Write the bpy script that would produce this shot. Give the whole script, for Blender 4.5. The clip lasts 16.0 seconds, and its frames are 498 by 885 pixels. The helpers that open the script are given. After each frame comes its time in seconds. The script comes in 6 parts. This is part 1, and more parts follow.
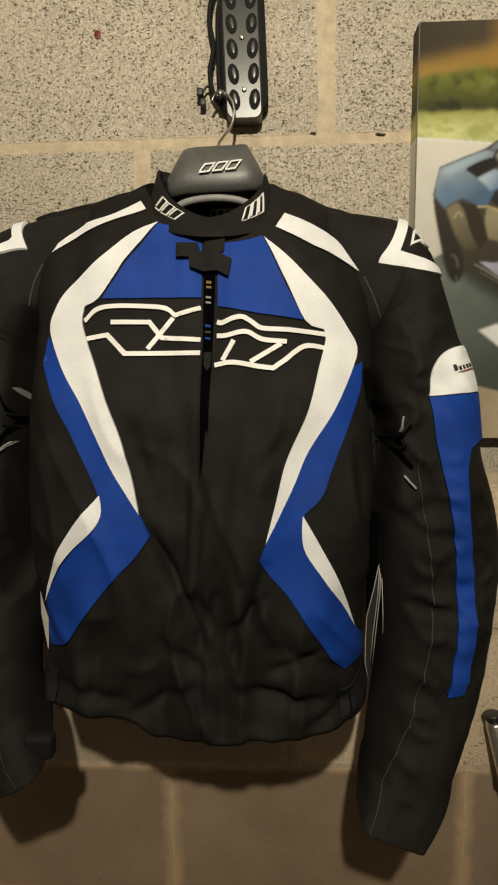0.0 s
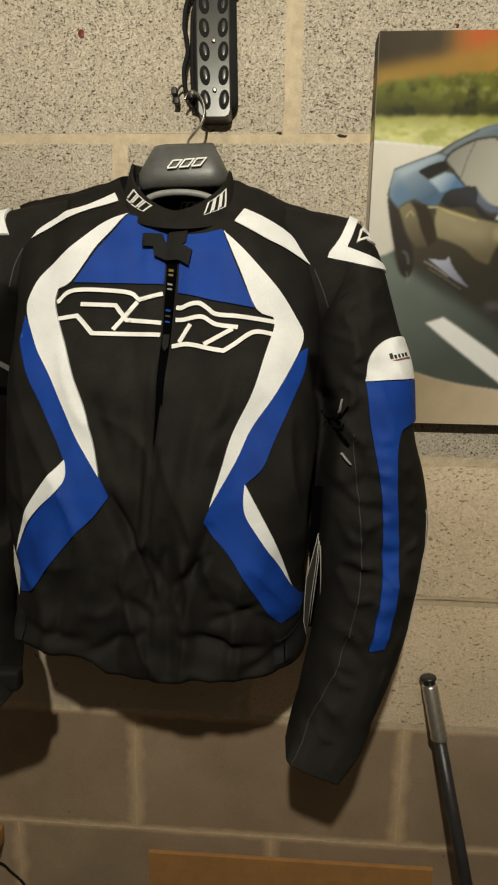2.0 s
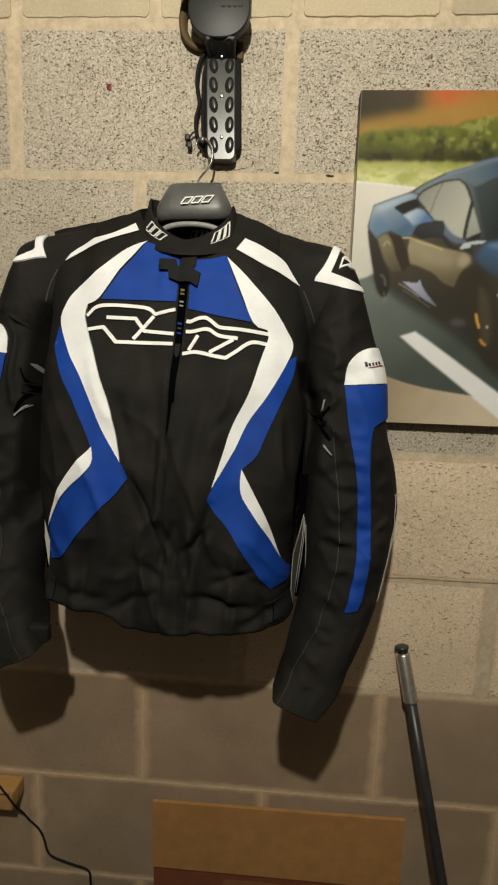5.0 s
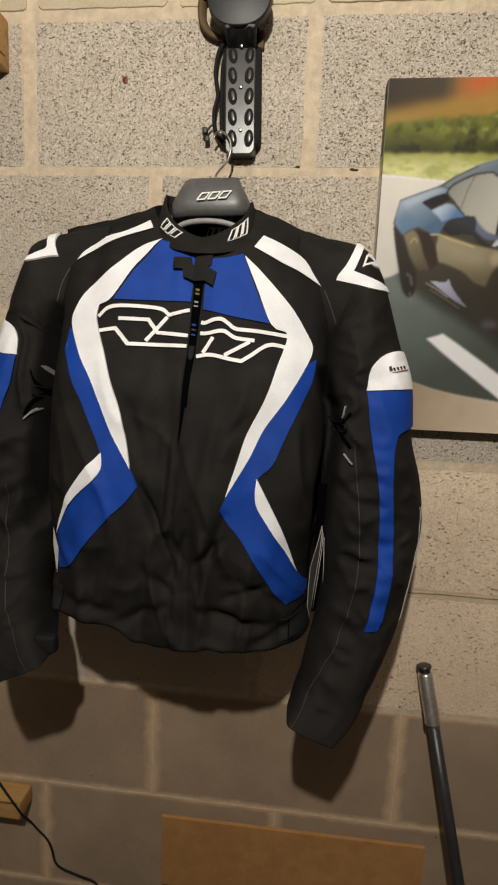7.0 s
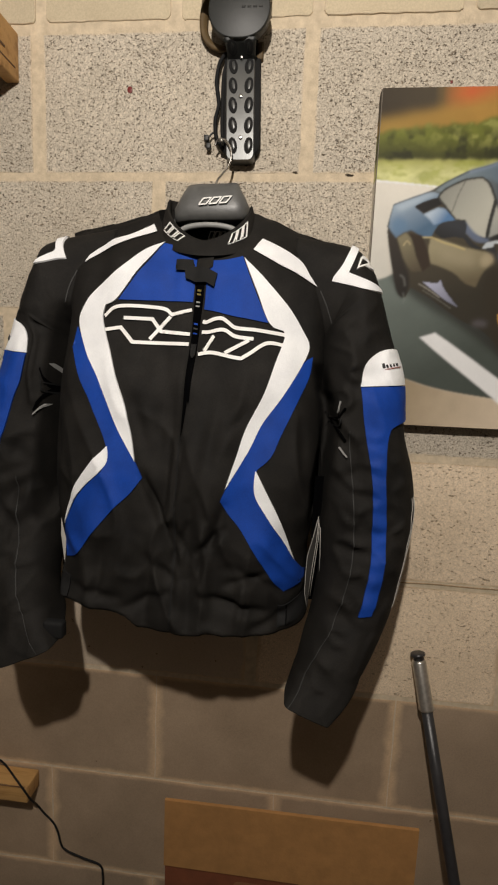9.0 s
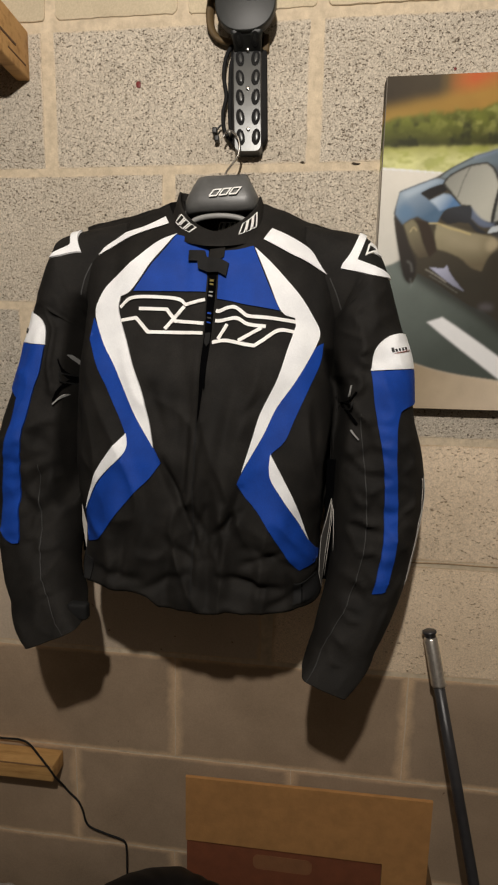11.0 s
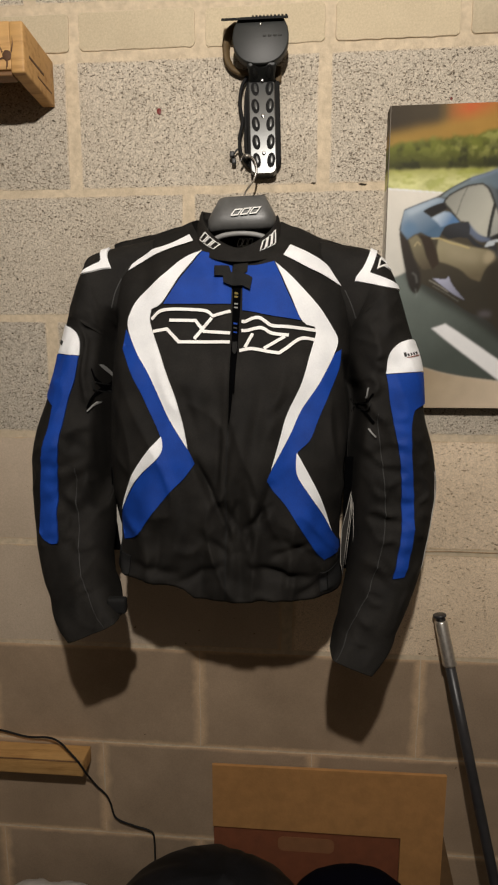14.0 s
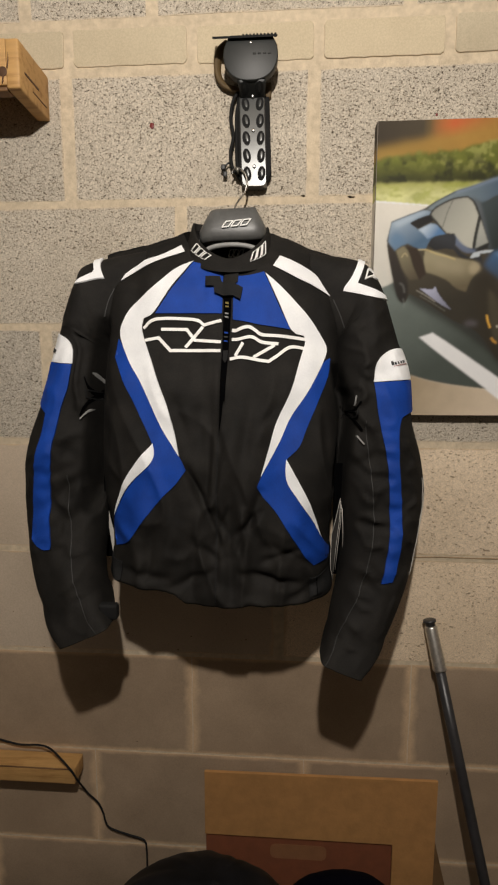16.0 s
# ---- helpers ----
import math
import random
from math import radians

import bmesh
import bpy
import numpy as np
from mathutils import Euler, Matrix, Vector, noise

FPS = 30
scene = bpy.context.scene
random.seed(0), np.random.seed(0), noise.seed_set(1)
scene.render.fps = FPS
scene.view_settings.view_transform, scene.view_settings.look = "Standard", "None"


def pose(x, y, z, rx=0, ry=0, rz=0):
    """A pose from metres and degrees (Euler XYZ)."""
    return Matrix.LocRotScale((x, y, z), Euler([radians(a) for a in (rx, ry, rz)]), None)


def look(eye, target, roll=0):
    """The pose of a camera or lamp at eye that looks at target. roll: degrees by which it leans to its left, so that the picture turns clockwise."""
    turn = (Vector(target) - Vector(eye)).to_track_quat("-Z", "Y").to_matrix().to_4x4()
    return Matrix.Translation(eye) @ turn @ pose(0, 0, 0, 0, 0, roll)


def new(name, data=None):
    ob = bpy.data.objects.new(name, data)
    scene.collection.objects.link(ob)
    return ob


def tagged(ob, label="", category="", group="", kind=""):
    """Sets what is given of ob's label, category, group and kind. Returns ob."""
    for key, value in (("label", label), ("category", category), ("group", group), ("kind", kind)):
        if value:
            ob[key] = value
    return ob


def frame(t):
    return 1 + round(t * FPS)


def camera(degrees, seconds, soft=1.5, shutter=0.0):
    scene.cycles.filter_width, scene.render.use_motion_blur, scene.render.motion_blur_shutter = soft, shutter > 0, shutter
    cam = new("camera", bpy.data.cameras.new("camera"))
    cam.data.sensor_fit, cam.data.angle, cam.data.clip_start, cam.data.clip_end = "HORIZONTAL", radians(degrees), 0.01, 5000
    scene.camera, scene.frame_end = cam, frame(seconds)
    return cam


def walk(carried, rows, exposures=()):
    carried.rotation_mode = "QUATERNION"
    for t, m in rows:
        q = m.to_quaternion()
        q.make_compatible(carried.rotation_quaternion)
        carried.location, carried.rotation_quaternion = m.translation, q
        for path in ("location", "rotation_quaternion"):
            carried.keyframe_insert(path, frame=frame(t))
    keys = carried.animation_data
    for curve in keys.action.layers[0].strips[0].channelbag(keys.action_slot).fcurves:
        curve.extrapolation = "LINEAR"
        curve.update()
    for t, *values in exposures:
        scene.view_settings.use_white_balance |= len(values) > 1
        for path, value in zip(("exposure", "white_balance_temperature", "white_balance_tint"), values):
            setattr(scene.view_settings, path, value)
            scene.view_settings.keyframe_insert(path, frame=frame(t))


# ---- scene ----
import mathutils.geometry

cam = camera(54.4, 16.0, soft=2.2)
PATH = [
    (0, (0.375, -0.677, 1.488), (0.304, 1.307, 1.239), -0.8),
    (0.5, (0.376, -0.704, 1.49), (0.257, 1.276, 1.233), -0.2),
    (1, (0.379, -0.698, 1.483), (0.261, 1.282, 1.23), 0.2),
    (1.5, (0.393, -0.695, 1.471), (0.258, 1.277, 1.169), 0.7),
    (2, (0.443, -0.733, 1.483), (0.345, 1.242, 1.178), 1.2),
    (2.5, (0.484, -0.794, 1.481), (0.391, 1.177, 1.155), 1.5),
    (3, (0.483, -0.793, 1.478), (0.394, 1.174, 1.132), 2.5),
    (3.5, (0.476, -0.816, 1.487), (0.399, 1.153, 1.142), 1.9),
    (4, (0.468, -0.833, 1.487), (0.424, 1.145, 1.2), 2.1),
    (4.5, (0.456, -0.844, 1.488), (0.408, 1.135, 1.203), 2.4),
    (5, (0.458, -0.844, 1.482), (0.347, 1.133, 1.199), 2.0),
    (7.5, (0.459, -0.805, 1.488), (0.272, 1.166, 1.203), 2.4),
    (8, (0.466, -0.818, 1.483), (0.287, 1.154, 1.202), 2.6),
    (8.5, (0.466, -0.833, 1.483), (0.279, 1.139, 1.201), 2.6),
    (11, (0.454, -0.865, 1.472), (0.243, 1.1, 1.163), 1.2),
    (11.5, (0.406, -0.916, 1.471), (0.33, 1.056, 1.144), 2.0),
    (12, (0.398, -0.932, 1.474), (0.392, 1.043, 1.156), 1.6),
    (12.5, (0.394, -0.942, 1.47), (0.409, 1.032, 1.151), 1.4),
    (13, (0.393, -0.952, 1.467), (0.408, 1.022, 1.147), 1.5),
    (13.5, (0.389, -0.948, 1.466), (0.301, 1.025, 1.153), 0.7),
    (14, (0.39, -0.928, 1.471), (0.252, 1.047, 1.187), 0.1),
    (14.5, (0.393, -0.931, 1.469), (0.254, 1.046, 1.2), 0.1),
    (15, (0.392, -0.94, 1.472), (0.254, 1.038, 1.208), 0.2),
    (15.5, (0.392, -0.937, 1.47), (0.263, 1.043, 1.214), 0.2),
    (16, (0.401, -0.939, 1.472), (0.276, 1.041, 1.218), 0.1),
]
walk(cam, [(t, look(eye, target, roll)) for t, eye, target, roll in PATH],
     [(0, -0.1, 7250, 3), (1.8, -0.1, 7000, 1), (2.5, 0.0, 6880, 1), (5, 0.0, 6750, 2), (7.5, 0.0, 6500, 10), (16, 0.0, 6500, 10)])

# ---- light ----
world = bpy.data.worlds.new("world")
scene.world = world
world.use_nodes = True
world.node_tree.nodes["Background"].inputs["Color"].default_value = (0.9, 0.75, 0.55, 1)
world.node_tree.nodes["Background"].inputs["Strength"].default_value = 0.0

BULB = (0.392, -1.17, 2.21)
bulb = new("bulb_light", bpy.data.lights.new("bulb_light", "POINT"))
bulb.location = BULB
bulb.data.energy, bulb.data.shadow_soft_size, bulb.data.color = 56.0, 0.022, (1.0, 0.93, 0.85)


# ---- materials ----
def node_mat(name, rough=0.8, metal=0.0):
    m = bpy.data.materials.new(name)
    m.use_nodes = True
    nt = m.node_tree
    b = nt.nodes["Principled BSDF"]
    b.inputs["Roughness"].default_value, b.inputs["Metallic"].default_value = rough, metal
    co = nt.nodes.new("ShaderNodeTexCoord").outputs["Object"]
    return m, nt, b, co


def noise_of(nt, co, scale, detail=3.0, rough=0.55):
    n = nt.nodes.new("ShaderNodeTexNoise")
    n.inputs["Scale"].default_value, n.inputs["Detail"].default_value, n.inputs["Roughness"].default_value = scale, detail, rough
    nt.links.new(co, n.inputs["Vector"])
    return n.outputs["Fac"]


def ramp_of(nt, fac, stops):
    r = nt.nodes.new("ShaderNodeValToRGB")
    while len(r.color_ramp.elements) < len(stops):
        r.color_ramp.elements.new(0.5)
    for e, (p, c) in zip(r.color_ramp.elements, stops):
        e.position, e.color = p, (*c, 1)
    nt.links.new(fac, r.inputs["Fac"])
    return r.outputs["Color"]


def mult(nt, a, b, fac=1.0):
    n = nt.nodes.new("ShaderNodeMix")
    n.data_type, n.blend_type = "RGBA", "MULTIPLY"
    n.inputs[0].default_value = fac
    nt.links.new(a, n.inputs[6])
    nt.links.new(b, n.inputs[7])
    return n.outputs[2]


def bump_of(nt, b, height, strength, distance=0.002):
    n = nt.nodes.new("ShaderNodeBump")
    n.inputs["Strength"].default_value, n.inputs["Distance"].default_value = strength, distance
    nt.links.new(height, n.inputs["Height"])
    nt.links.new(n.outputs["Normal"], b.inputs["Normal"])


def shift_random(nt, co):
    """Moves the texture by a random step for each object."""
    info = nt.nodes.new("ShaderNodeObjectInfo")
    mul = nt.nodes.new("ShaderNodeMath")
    mul.operation = "MULTIPLY"
    mul.inputs[1].default_value = 37.0
    nt.links.new(info.outputs["Random"], mul.inputs[0])
    add = nt.nodes.new("ShaderNodeVectorMath")
    nt.links.new(co, add.inputs[0])
    nt.links.new(mul.outputs[0], add.inputs[1])
    return add.outputs[0], info.outputs["Random"]


def plain(name, color, rough=0.7, vary=0.12, scale=60.0, big=6.0, bump=0.15, bscale=400.0, metal=0.0):
    """A surface of one colour with grain, larger stains and a fine relief."""
    m, nt, b, co = node_mat(name, rough, metal)
    lo, hi = [c * (1 - vary) for c in color], [min(1, c * (1 + vary)) for c in color]
    fine = ramp_of(nt, noise_of(nt, co, scale), [(0.3, lo), (0.7, hi)])
    broad = ramp_of(nt, noise_of(nt, co, big, 2), [(0.3, (1 - vary,) * 3), (0.7, (1, 1, 1))])
    nt.links.new(mult(nt, fine, broad), b.inputs["Base Color"])
    if bump:
        bump_of(nt, b, noise_of(nt, co, bscale, 2), bump)
    return m


def math_of(nt, op, a, b):
    n = nt.nodes.new("ShaderNodeMath")
    n.operation = op
    for k, v in enumerate((a, b)):
        if isinstance(v, (int, float)):
            n.inputs[k].default_value = v
        else:
            nt.links.new(v, n.inputs[k])
    return n.outputs[0]


def blend_of(nt, fac, a, b):
    """From a to b by fac; a and b are colours or sockets."""
    n = nt.nodes.new("ShaderNodeMix")
    n.data_type = "RGBA"
    nt.links.new(fac, n.inputs[0])
    for k, v in ((6, a), (7, b)):
        if isinstance(v, (tuple, list)):
            n.inputs[k].default_value = (*v, 1)
        else:
            nt.links.new(v, n.inputs[k])
    return n.outputs[2]


def pits_of(nt, co, scale, share, radius, deep, clump):
    """Separate ragged holes: white, with deep in a share of the cells, thicker in some patches than in others."""
    warp = nt.nodes.new("ShaderNodeTexNoise")
    warp.inputs["Scale"].default_value, warp.inputs["Detail"].default_value = scale * 1.3, 2.0
    nt.links.new(co, warp.inputs["Vector"])
    push = nt.nodes.new("ShaderNodeVectorMath")
    push.operation = "MULTIPLY_ADD"
    push.inputs[1].default_value = (1.6 / scale,) * 3
    nt.links.new(warp.outputs["Color"], push.inputs[0])
    nt.links.new(co, push.inputs[2])
    cell = nt.nodes.new("ShaderNodeTexVoronoi")
    cell.inputs["Scale"].default_value = scale
    nt.links.new(push.outputs[0], cell.inputs["Vector"])
    pick = nt.nodes.new("ShaderNodeSeparateColor")
    nt.links.new(cell.outputs["Color"], pick.inputs[0])
    crowd = math_of(nt, "MULTIPLY_ADD", math_of(nt, "SUBTRACT", noise_of(nt, co, 6, 2), 0.5), clump)
    crowd.node.inputs[2].default_value = share
    chosen = math_of(nt, "LESS_THAN", pick.outputs[0], crowd)
    reach = math_of(nt, "MULTIPLY", math_of(nt, "ADD", pick.outputs[1], 0.45), radius)
    far = math_of(nt, "DIVIDE", cell.outputs["Distance"], reach)
    near = ramp_of(nt, far, [(0.55, (1, 1, 1)), (0.95, (0, 0, 0))])
    fac = math_of(nt, "MULTIPLY", near, chosen)
    return blend_of(nt, fac, (1.0, 1.0, 1.0), (deep * 1.05, deep * 0.95, deep * 0.85))


def concrete(name, color, pits, pit_dark=0.25, bump=0.6, smear=(0.56, 0.44, 0.31), size=(0.43, 0.21), width=0.004, grain=0.16, stretch=1.15, patchy=0.06, side=1.0, stains=0.86, ragged=2.4, holes=()):
    """Pitted concrete: a sandy ground with small dark holes, other on each block, and mortar smeared over its edges."""
    m, nt, b, co = node_mat(name, 0.95)
    gen = nt.nodes.new("ShaderNodeTexCoord").outputs["Generated"]
    co, rnd = shift_random(nt, co)
    lo, hi = [c * (1 - grain * 1.8) for c in color], [c * (1 + grain) for c in color]
    sand = ramp_of(nt, noise_of(nt, co, 330, 3, 0.7), [(0.32, lo), (0.66, hi)])
    stain = ramp_of(nt, noise_of(nt, co, 7, 3), [(0.3, (stains, stains * 0.99, stains * 0.97)), (0.7, (1, 1, 1))])
    tone = ramp_of(nt, rnd, [(0.0, (0.92, 0.92, 0.92)), (1.0, (1.05, 1.03, 1.0))])
    warp = nt.nodes.new("ShaderNodeMapping")
    warp.inputs["Scale"].default_value = (1.0, 1.0, stretch)
    nt.links.new(co, warp.inputs["Vector"])
    crowd = math_of(nt, "MULTIPLY", math_of(nt, "SUBTRACT", noise_of(nt, co, 11, 2), 0.5), patchy * 2)
    hole = math_of(nt, "ADD", noise_of(nt, warp.outputs["Vector"], 215, 2.6, 0.58), crowd)
    fine = noise_of(nt, warp.outputs["Vector"], 420, 2.0, 0.6)
    dark = mult(nt, ramp_of(nt, hole, [(pits - 0.02, (pit_dark * 1.06, pit_dark * 0.96, pit_dark * 0.84)), (pits + 0.035, (1, 1, 1))]), ramp_of(nt, fine, [(pits, (pit_dark + 0.3,) * 3), (pits + 0.09, (1, 1, 1))]))
    for scale, share, radius, deep in holes:
        dark = mult(nt, dark, pits_of(nt, warp.outputs["Vector"], scale, share, radius, deep, patchy * 3))
    col = mult(nt, mult(nt, mult(nt, sand, stain), tone), dark)
    axis = nt.nodes.new("ShaderNodeSeparateXYZ")
    nt.links.new(gen, axis.inputs[0])
    sides = [math_of(nt, "MULTIPLY", math_of(nt, "SUBTRACT", 0.5, math_of(nt, "ABSOLUTE", math_of(nt, "SUBTRACT", axis.outputs[k], 0.5), 0)), s) for k, s in ((0, size[0] * side), (2, size[1]))]
    rim = math_of(nt, "MINIMUM", sides[0], sides[1])
    edge = math_of(nt, "ADD", rim, math_of(nt, "MULTIPLY", math_of(nt, "SUBTRACT", noise_of(nt, co, 26, 4, 0.6), 0.5), width * ragged))
    fac = ramp_of(nt, math_of(nt, "DIVIDE", edge, width), [(0.15, (1, 1, 1)), (0.95, (0, 0, 0))])
    grainy = ramp_of(nt, noise_of(nt, co, 300, 3), [(0.3, [c * 0.9 for c in smear]), (0.7, [c * 1.06 for c in smear])])
    nt.links.new(blend_of(nt, fac, col, grainy), b.inputs["Base Color"])
    bump_of(nt, b, dark, bump, 0.002)
    return m


def fabric(name, color, rough=0.8, vary=0.12, weave=1400.0, sheen=0.1, shine=0.3):
    m, nt, b, co = node_mat(name, rough)
    b.inputs["Sheen Weight"].default_value, b.inputs["Specular IOR Level"].default_value = sheen, shine
    lo, hi = [c * (1 - vary) for c in color], [min(1, c * (1 + vary)) for c in color]
    base = ramp_of(nt, noise_of(nt, co, 22, 3), [(0.3, lo), (0.7, hi)])
    thread = ramp_of(nt, noise_of(nt, co, 620, 2), [(0.35, (1 - vary,) * 3), (0.65, (1, 1, 1))])
    nt.links.new(mult(nt, base, thread), b.inputs["Base Color"])
    w = nt.nodes.new("ShaderNodeTexWave")
    w.bands_direction = "DIAGONAL"
    w.inputs["Scale"].default_value, w.inputs["Distortion"].default_value = weave / 3, 1.0
    nt.links.new(co, w.inputs["Vector"])
    bump_of(nt, b, w.outputs["Fac"], 0.16, 0.0004)
    return m


def timber(name, light, dark):
    m, nt, b, co = node_mat(name, 0.6)
    mp = nt.nodes.new("ShaderNodeMapping")
    mp.inputs["Scale"].default_value = (1.0, 9.0, 9.0)
    nt.links.new(co, mp.inputs["Vector"])
    grain = noise_of(nt, mp.outputs["Vector"], 9, 5, 0.6)
    col = ramp_of(nt, grain, [(0.3, dark), (0.52, light), (0.75, [c * 0.86 for c in light])])
    dirt = ramp_of(nt, noise_of(nt, co, 14, 3), [(0.3, (0.8, 0.78, 0.74)), (0.65, (1, 1, 1))])
    nt.links.new(mult(nt, col, dirt), b.inputs["Base Color"])
    bump_of(nt, b, grain, 0.25, 0.001)
    return m


BLOCK = concrete("pitted_block", (0.592, 0.531, 0.440), 0.345, 0.46, 0.9, smear=(0.62, 0.515, 0.38), patchy=0.10, grain=0.20, stretch=1.5, holes=((280, 0.21, 0.41, 0.28), (160, 0.08, 0.34, 0.22)))
# Base colour raised to carry the stronger light right of the jacket.
BLOCK_DENSE = concrete("dense_block", (0.86, 0.705, 0.525), 0.300, 0.56, 1.3, smear=(0.61, 0.46, 0.30), side=0.40, grain=0.12, stretch=2.2, patchy=0.09, holes=((190, 0.12, 0.40, 0.56), (95, 0.05, 0.32, 0.46)))
# Fewer pits; base colour also lowered for the dimmer left of the wall.
BLOCK_PLAIN_DIM = concrete("dimmed_plain_dense_block", (0.55, 0.455, 0.355), 0.25, 0.6, 0.5, smear=(0.61, 0.46, 0.30), side=0.45, grain=0.06, patchy=0.06, holes=((120, 0.025, 0.26, 0.36),))
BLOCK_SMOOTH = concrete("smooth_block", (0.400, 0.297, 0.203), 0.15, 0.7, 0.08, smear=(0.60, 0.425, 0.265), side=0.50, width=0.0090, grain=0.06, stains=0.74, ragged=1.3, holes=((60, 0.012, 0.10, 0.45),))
CREAM = concrete("cream_brick", (0.585, 0.500, 0.355), 0.15, 0.8, 0.10, size=(0.21, 0.062), width=0.0030, smear=(0.60, 0.50, 0.36), grain=0.06, holes=((45, 0.05, 0.08, 0.45),))
MORTAR = plain("mortar", (0.635, 0.525, 0.375), 0.95, 0.14, 70, 13, 0.45, 220)
BOUNCE_WALL = plain("bounce_wall", (0.23, 0.195, 0.16), 0.9, 0.1)
FLOOR = plain("floor_concrete", (0.10, 0.09, 0.075), 0.85, 0.2)
CEILING = plain("bounce_ceiling", (0.25, 0.23, 0.20), 0.9, 0.08)
BLACK = fabric("black_nylon", (0.0132, 0.0118, 0.0101), 0.76, 0.4, sheen=0.0, shine=0.22)
BLACK_DEEP = fabric("deep_black_cloth", (0.0015, 0.0015, 0.0018), 0.95, 0.2, sheen=0.0, shine=0.03)
BLACK_STRAP = fabric("black_strap", (0.009, 0.009, 0.009), 0.8, 0.2, sheen=0.0)
WHITE = fabric("white_panel", (0.92, 0.93, 0.95), 0.6, 0.07)
BLUE = fabric("blue_panel", (0.0038, 0.052, 0.345), 0.7, 0.16, sheen=0.0)
PRINT = plain("white_print", (0.92, 0.91, 0.88), 0.5, 0.03, bump=0.05)
GREY_PRINT = plain("grey_print", (0.32, 0.32, 0.31), 0.5, 0.1, bump=0.05)
TAG_SHADE = plain("shaded_tag_card", (0.022, 0.020, 0.017), 0.8, 0.12)
PAPER = plain("tag_paper", (0.50, 0.475, 0.43), 0.7, 0.08, bump=0.05)
GREY_THREAD = plain("reflective_piping", (0.04, 0.04, 0.038), 0.7, 0.15)
HANGER = plain("grey_plastic", (0.095, 0.095, 0.092), 0.40, 0.12, 90, 12, 0.1)
HANGER_PALE = plain("pale_grey_plastic", (0.30, 0.30, 0.29), 0.5, 0.12)
STEEL = plain("bright_steel", (0.62, 0.60, 0.57), 0.25, 0.1, metal=1.0, bump=0.05)
STEEL_WORN = plain("worn_steel", (0.68, 0.65, 0.60), 0.33, 0.14, 160, 30, 0.12, metal=0.9)
POLE_PAINT = plain("dark_painted_steel", (0.035, 0.034, 0.036), 0.35, 0.2)
RUBBER = plain("black_rubber", (0.02, 0.02, 0.02), 0.5, 0.15)
TOOL_BODY = plain("dark_green_grey_plastic", (0.0145, 0.016, 0.0145), 0.5, 0.12, bump=0.05)
TOOL_FRONT = plain("satin_grey_metal", (0.11, 0.112, 0.11), 0.34, 0.03, metal=0.65, bump=0.03)
HOLE = plain("dark_hole", (0.005, 0.005, 0.005), 0.9, 0.1)
BROWN_SHADOW = plain("brown_shadow_tone", (0.10, 0.062, 0.022), 0.7, 0.2)
PINE = timber("pine_timber", (0.54, 0.315, 0.115), (0.34, 0.175, 0.055))
PINE_DARK = timber("dark_pine_edge", (0.20, 0.10, 0.035), (0.10, 0.045, 0.015))
KNOT = plain("timber_knot", (0.10, 0.045, 0.018), 0.7, 0.2)
CARD = plain("brown_cardboard", (0.44, 0.222, 0.074), 0.9, 0.1, 40, 5, 0.2, 200)
CARD_DARK = plain("pale_red_brown_print", (0.26, 0.115, 0.048), 0.8, 0.1, 40, 5, 0.2, 200)
CARD_SHADE = plain("shaded_cardboard", (0.16, 0.088, 0.034), 0.9, 0.15, 40, 5, 0.2, 200)
CARD_RED = plain("red_brown_print", (0.185, 0.056, 0.022), 0.8, 0.12, 40, 5, 0.2, 200)
BAG = fabric("black_bag", (0.0062, 0.0064, 0.0080), 0.58, 0.75, sheen=0.0, shine=0.18)
BAG_NAVY = fabric("navy_fleece", (0.0016, 0.0016, 0.0050), 0.95, 0.2, sheen=0.0, shine=0.04)
POLY = plain("white_polythene", (0.55, 0.53, 0.50), 0.4, 0.15)
RED = plain("red_paint", (0.17, 0.014, 0.011), 0.5, 0.2)
LABEL_RED = plain("red_label", (0.32, 0.05, 0.03), 0.6, 0.1)
YELLOW = plain("yellow_print", (0.20, 0.15, 0.03), 0.6, 0.1)
CRACK = plain("mortar_crack", (0.40, 0.28, 0.16), 0.9, 0.25)
CHIP_AND_SHADE = plain("dark_crack_and_gap_shade", (0.05, 0.035, 0.02), 0.9, 0.2)


# ---- mesh helpers ----
def link(name, bm, material, smooth=True):
    me = bpy.data.meshes.new(name)
    bmesh.ops.recalc_face_normals(bm, faces=bm.faces)
    bm.to_mesh(me)
    bm.free()
    me.materials.append(material)
    if smooth:
        me.polygons.foreach_set("use_smooth", [True] * len(me.polygons))
    return new(name, me)


def thing(name, base, label, category, group="", kind=""):
    ob = new(name)
    ob.location = base
    ob.empty_display_size = 0.05
    return tagged(ob, label, category, group, kind)


def place_of(ob):
    m = Matrix.Translation(ob.location)
    return place_of(ob.parent) @ ob.matrix_parent_inverse @ m if ob.parent else m


def part(name, bm, material, parent, label="", smooth=True):
    """One mesh under a thing or a part; the mesh is given in the world's metres."""
    ob = link(name, bm, material, smooth)
    ob.parent = parent
    ob.matrix_parent_inverse = place_of(parent).inverted()
    return tagged(ob, label)


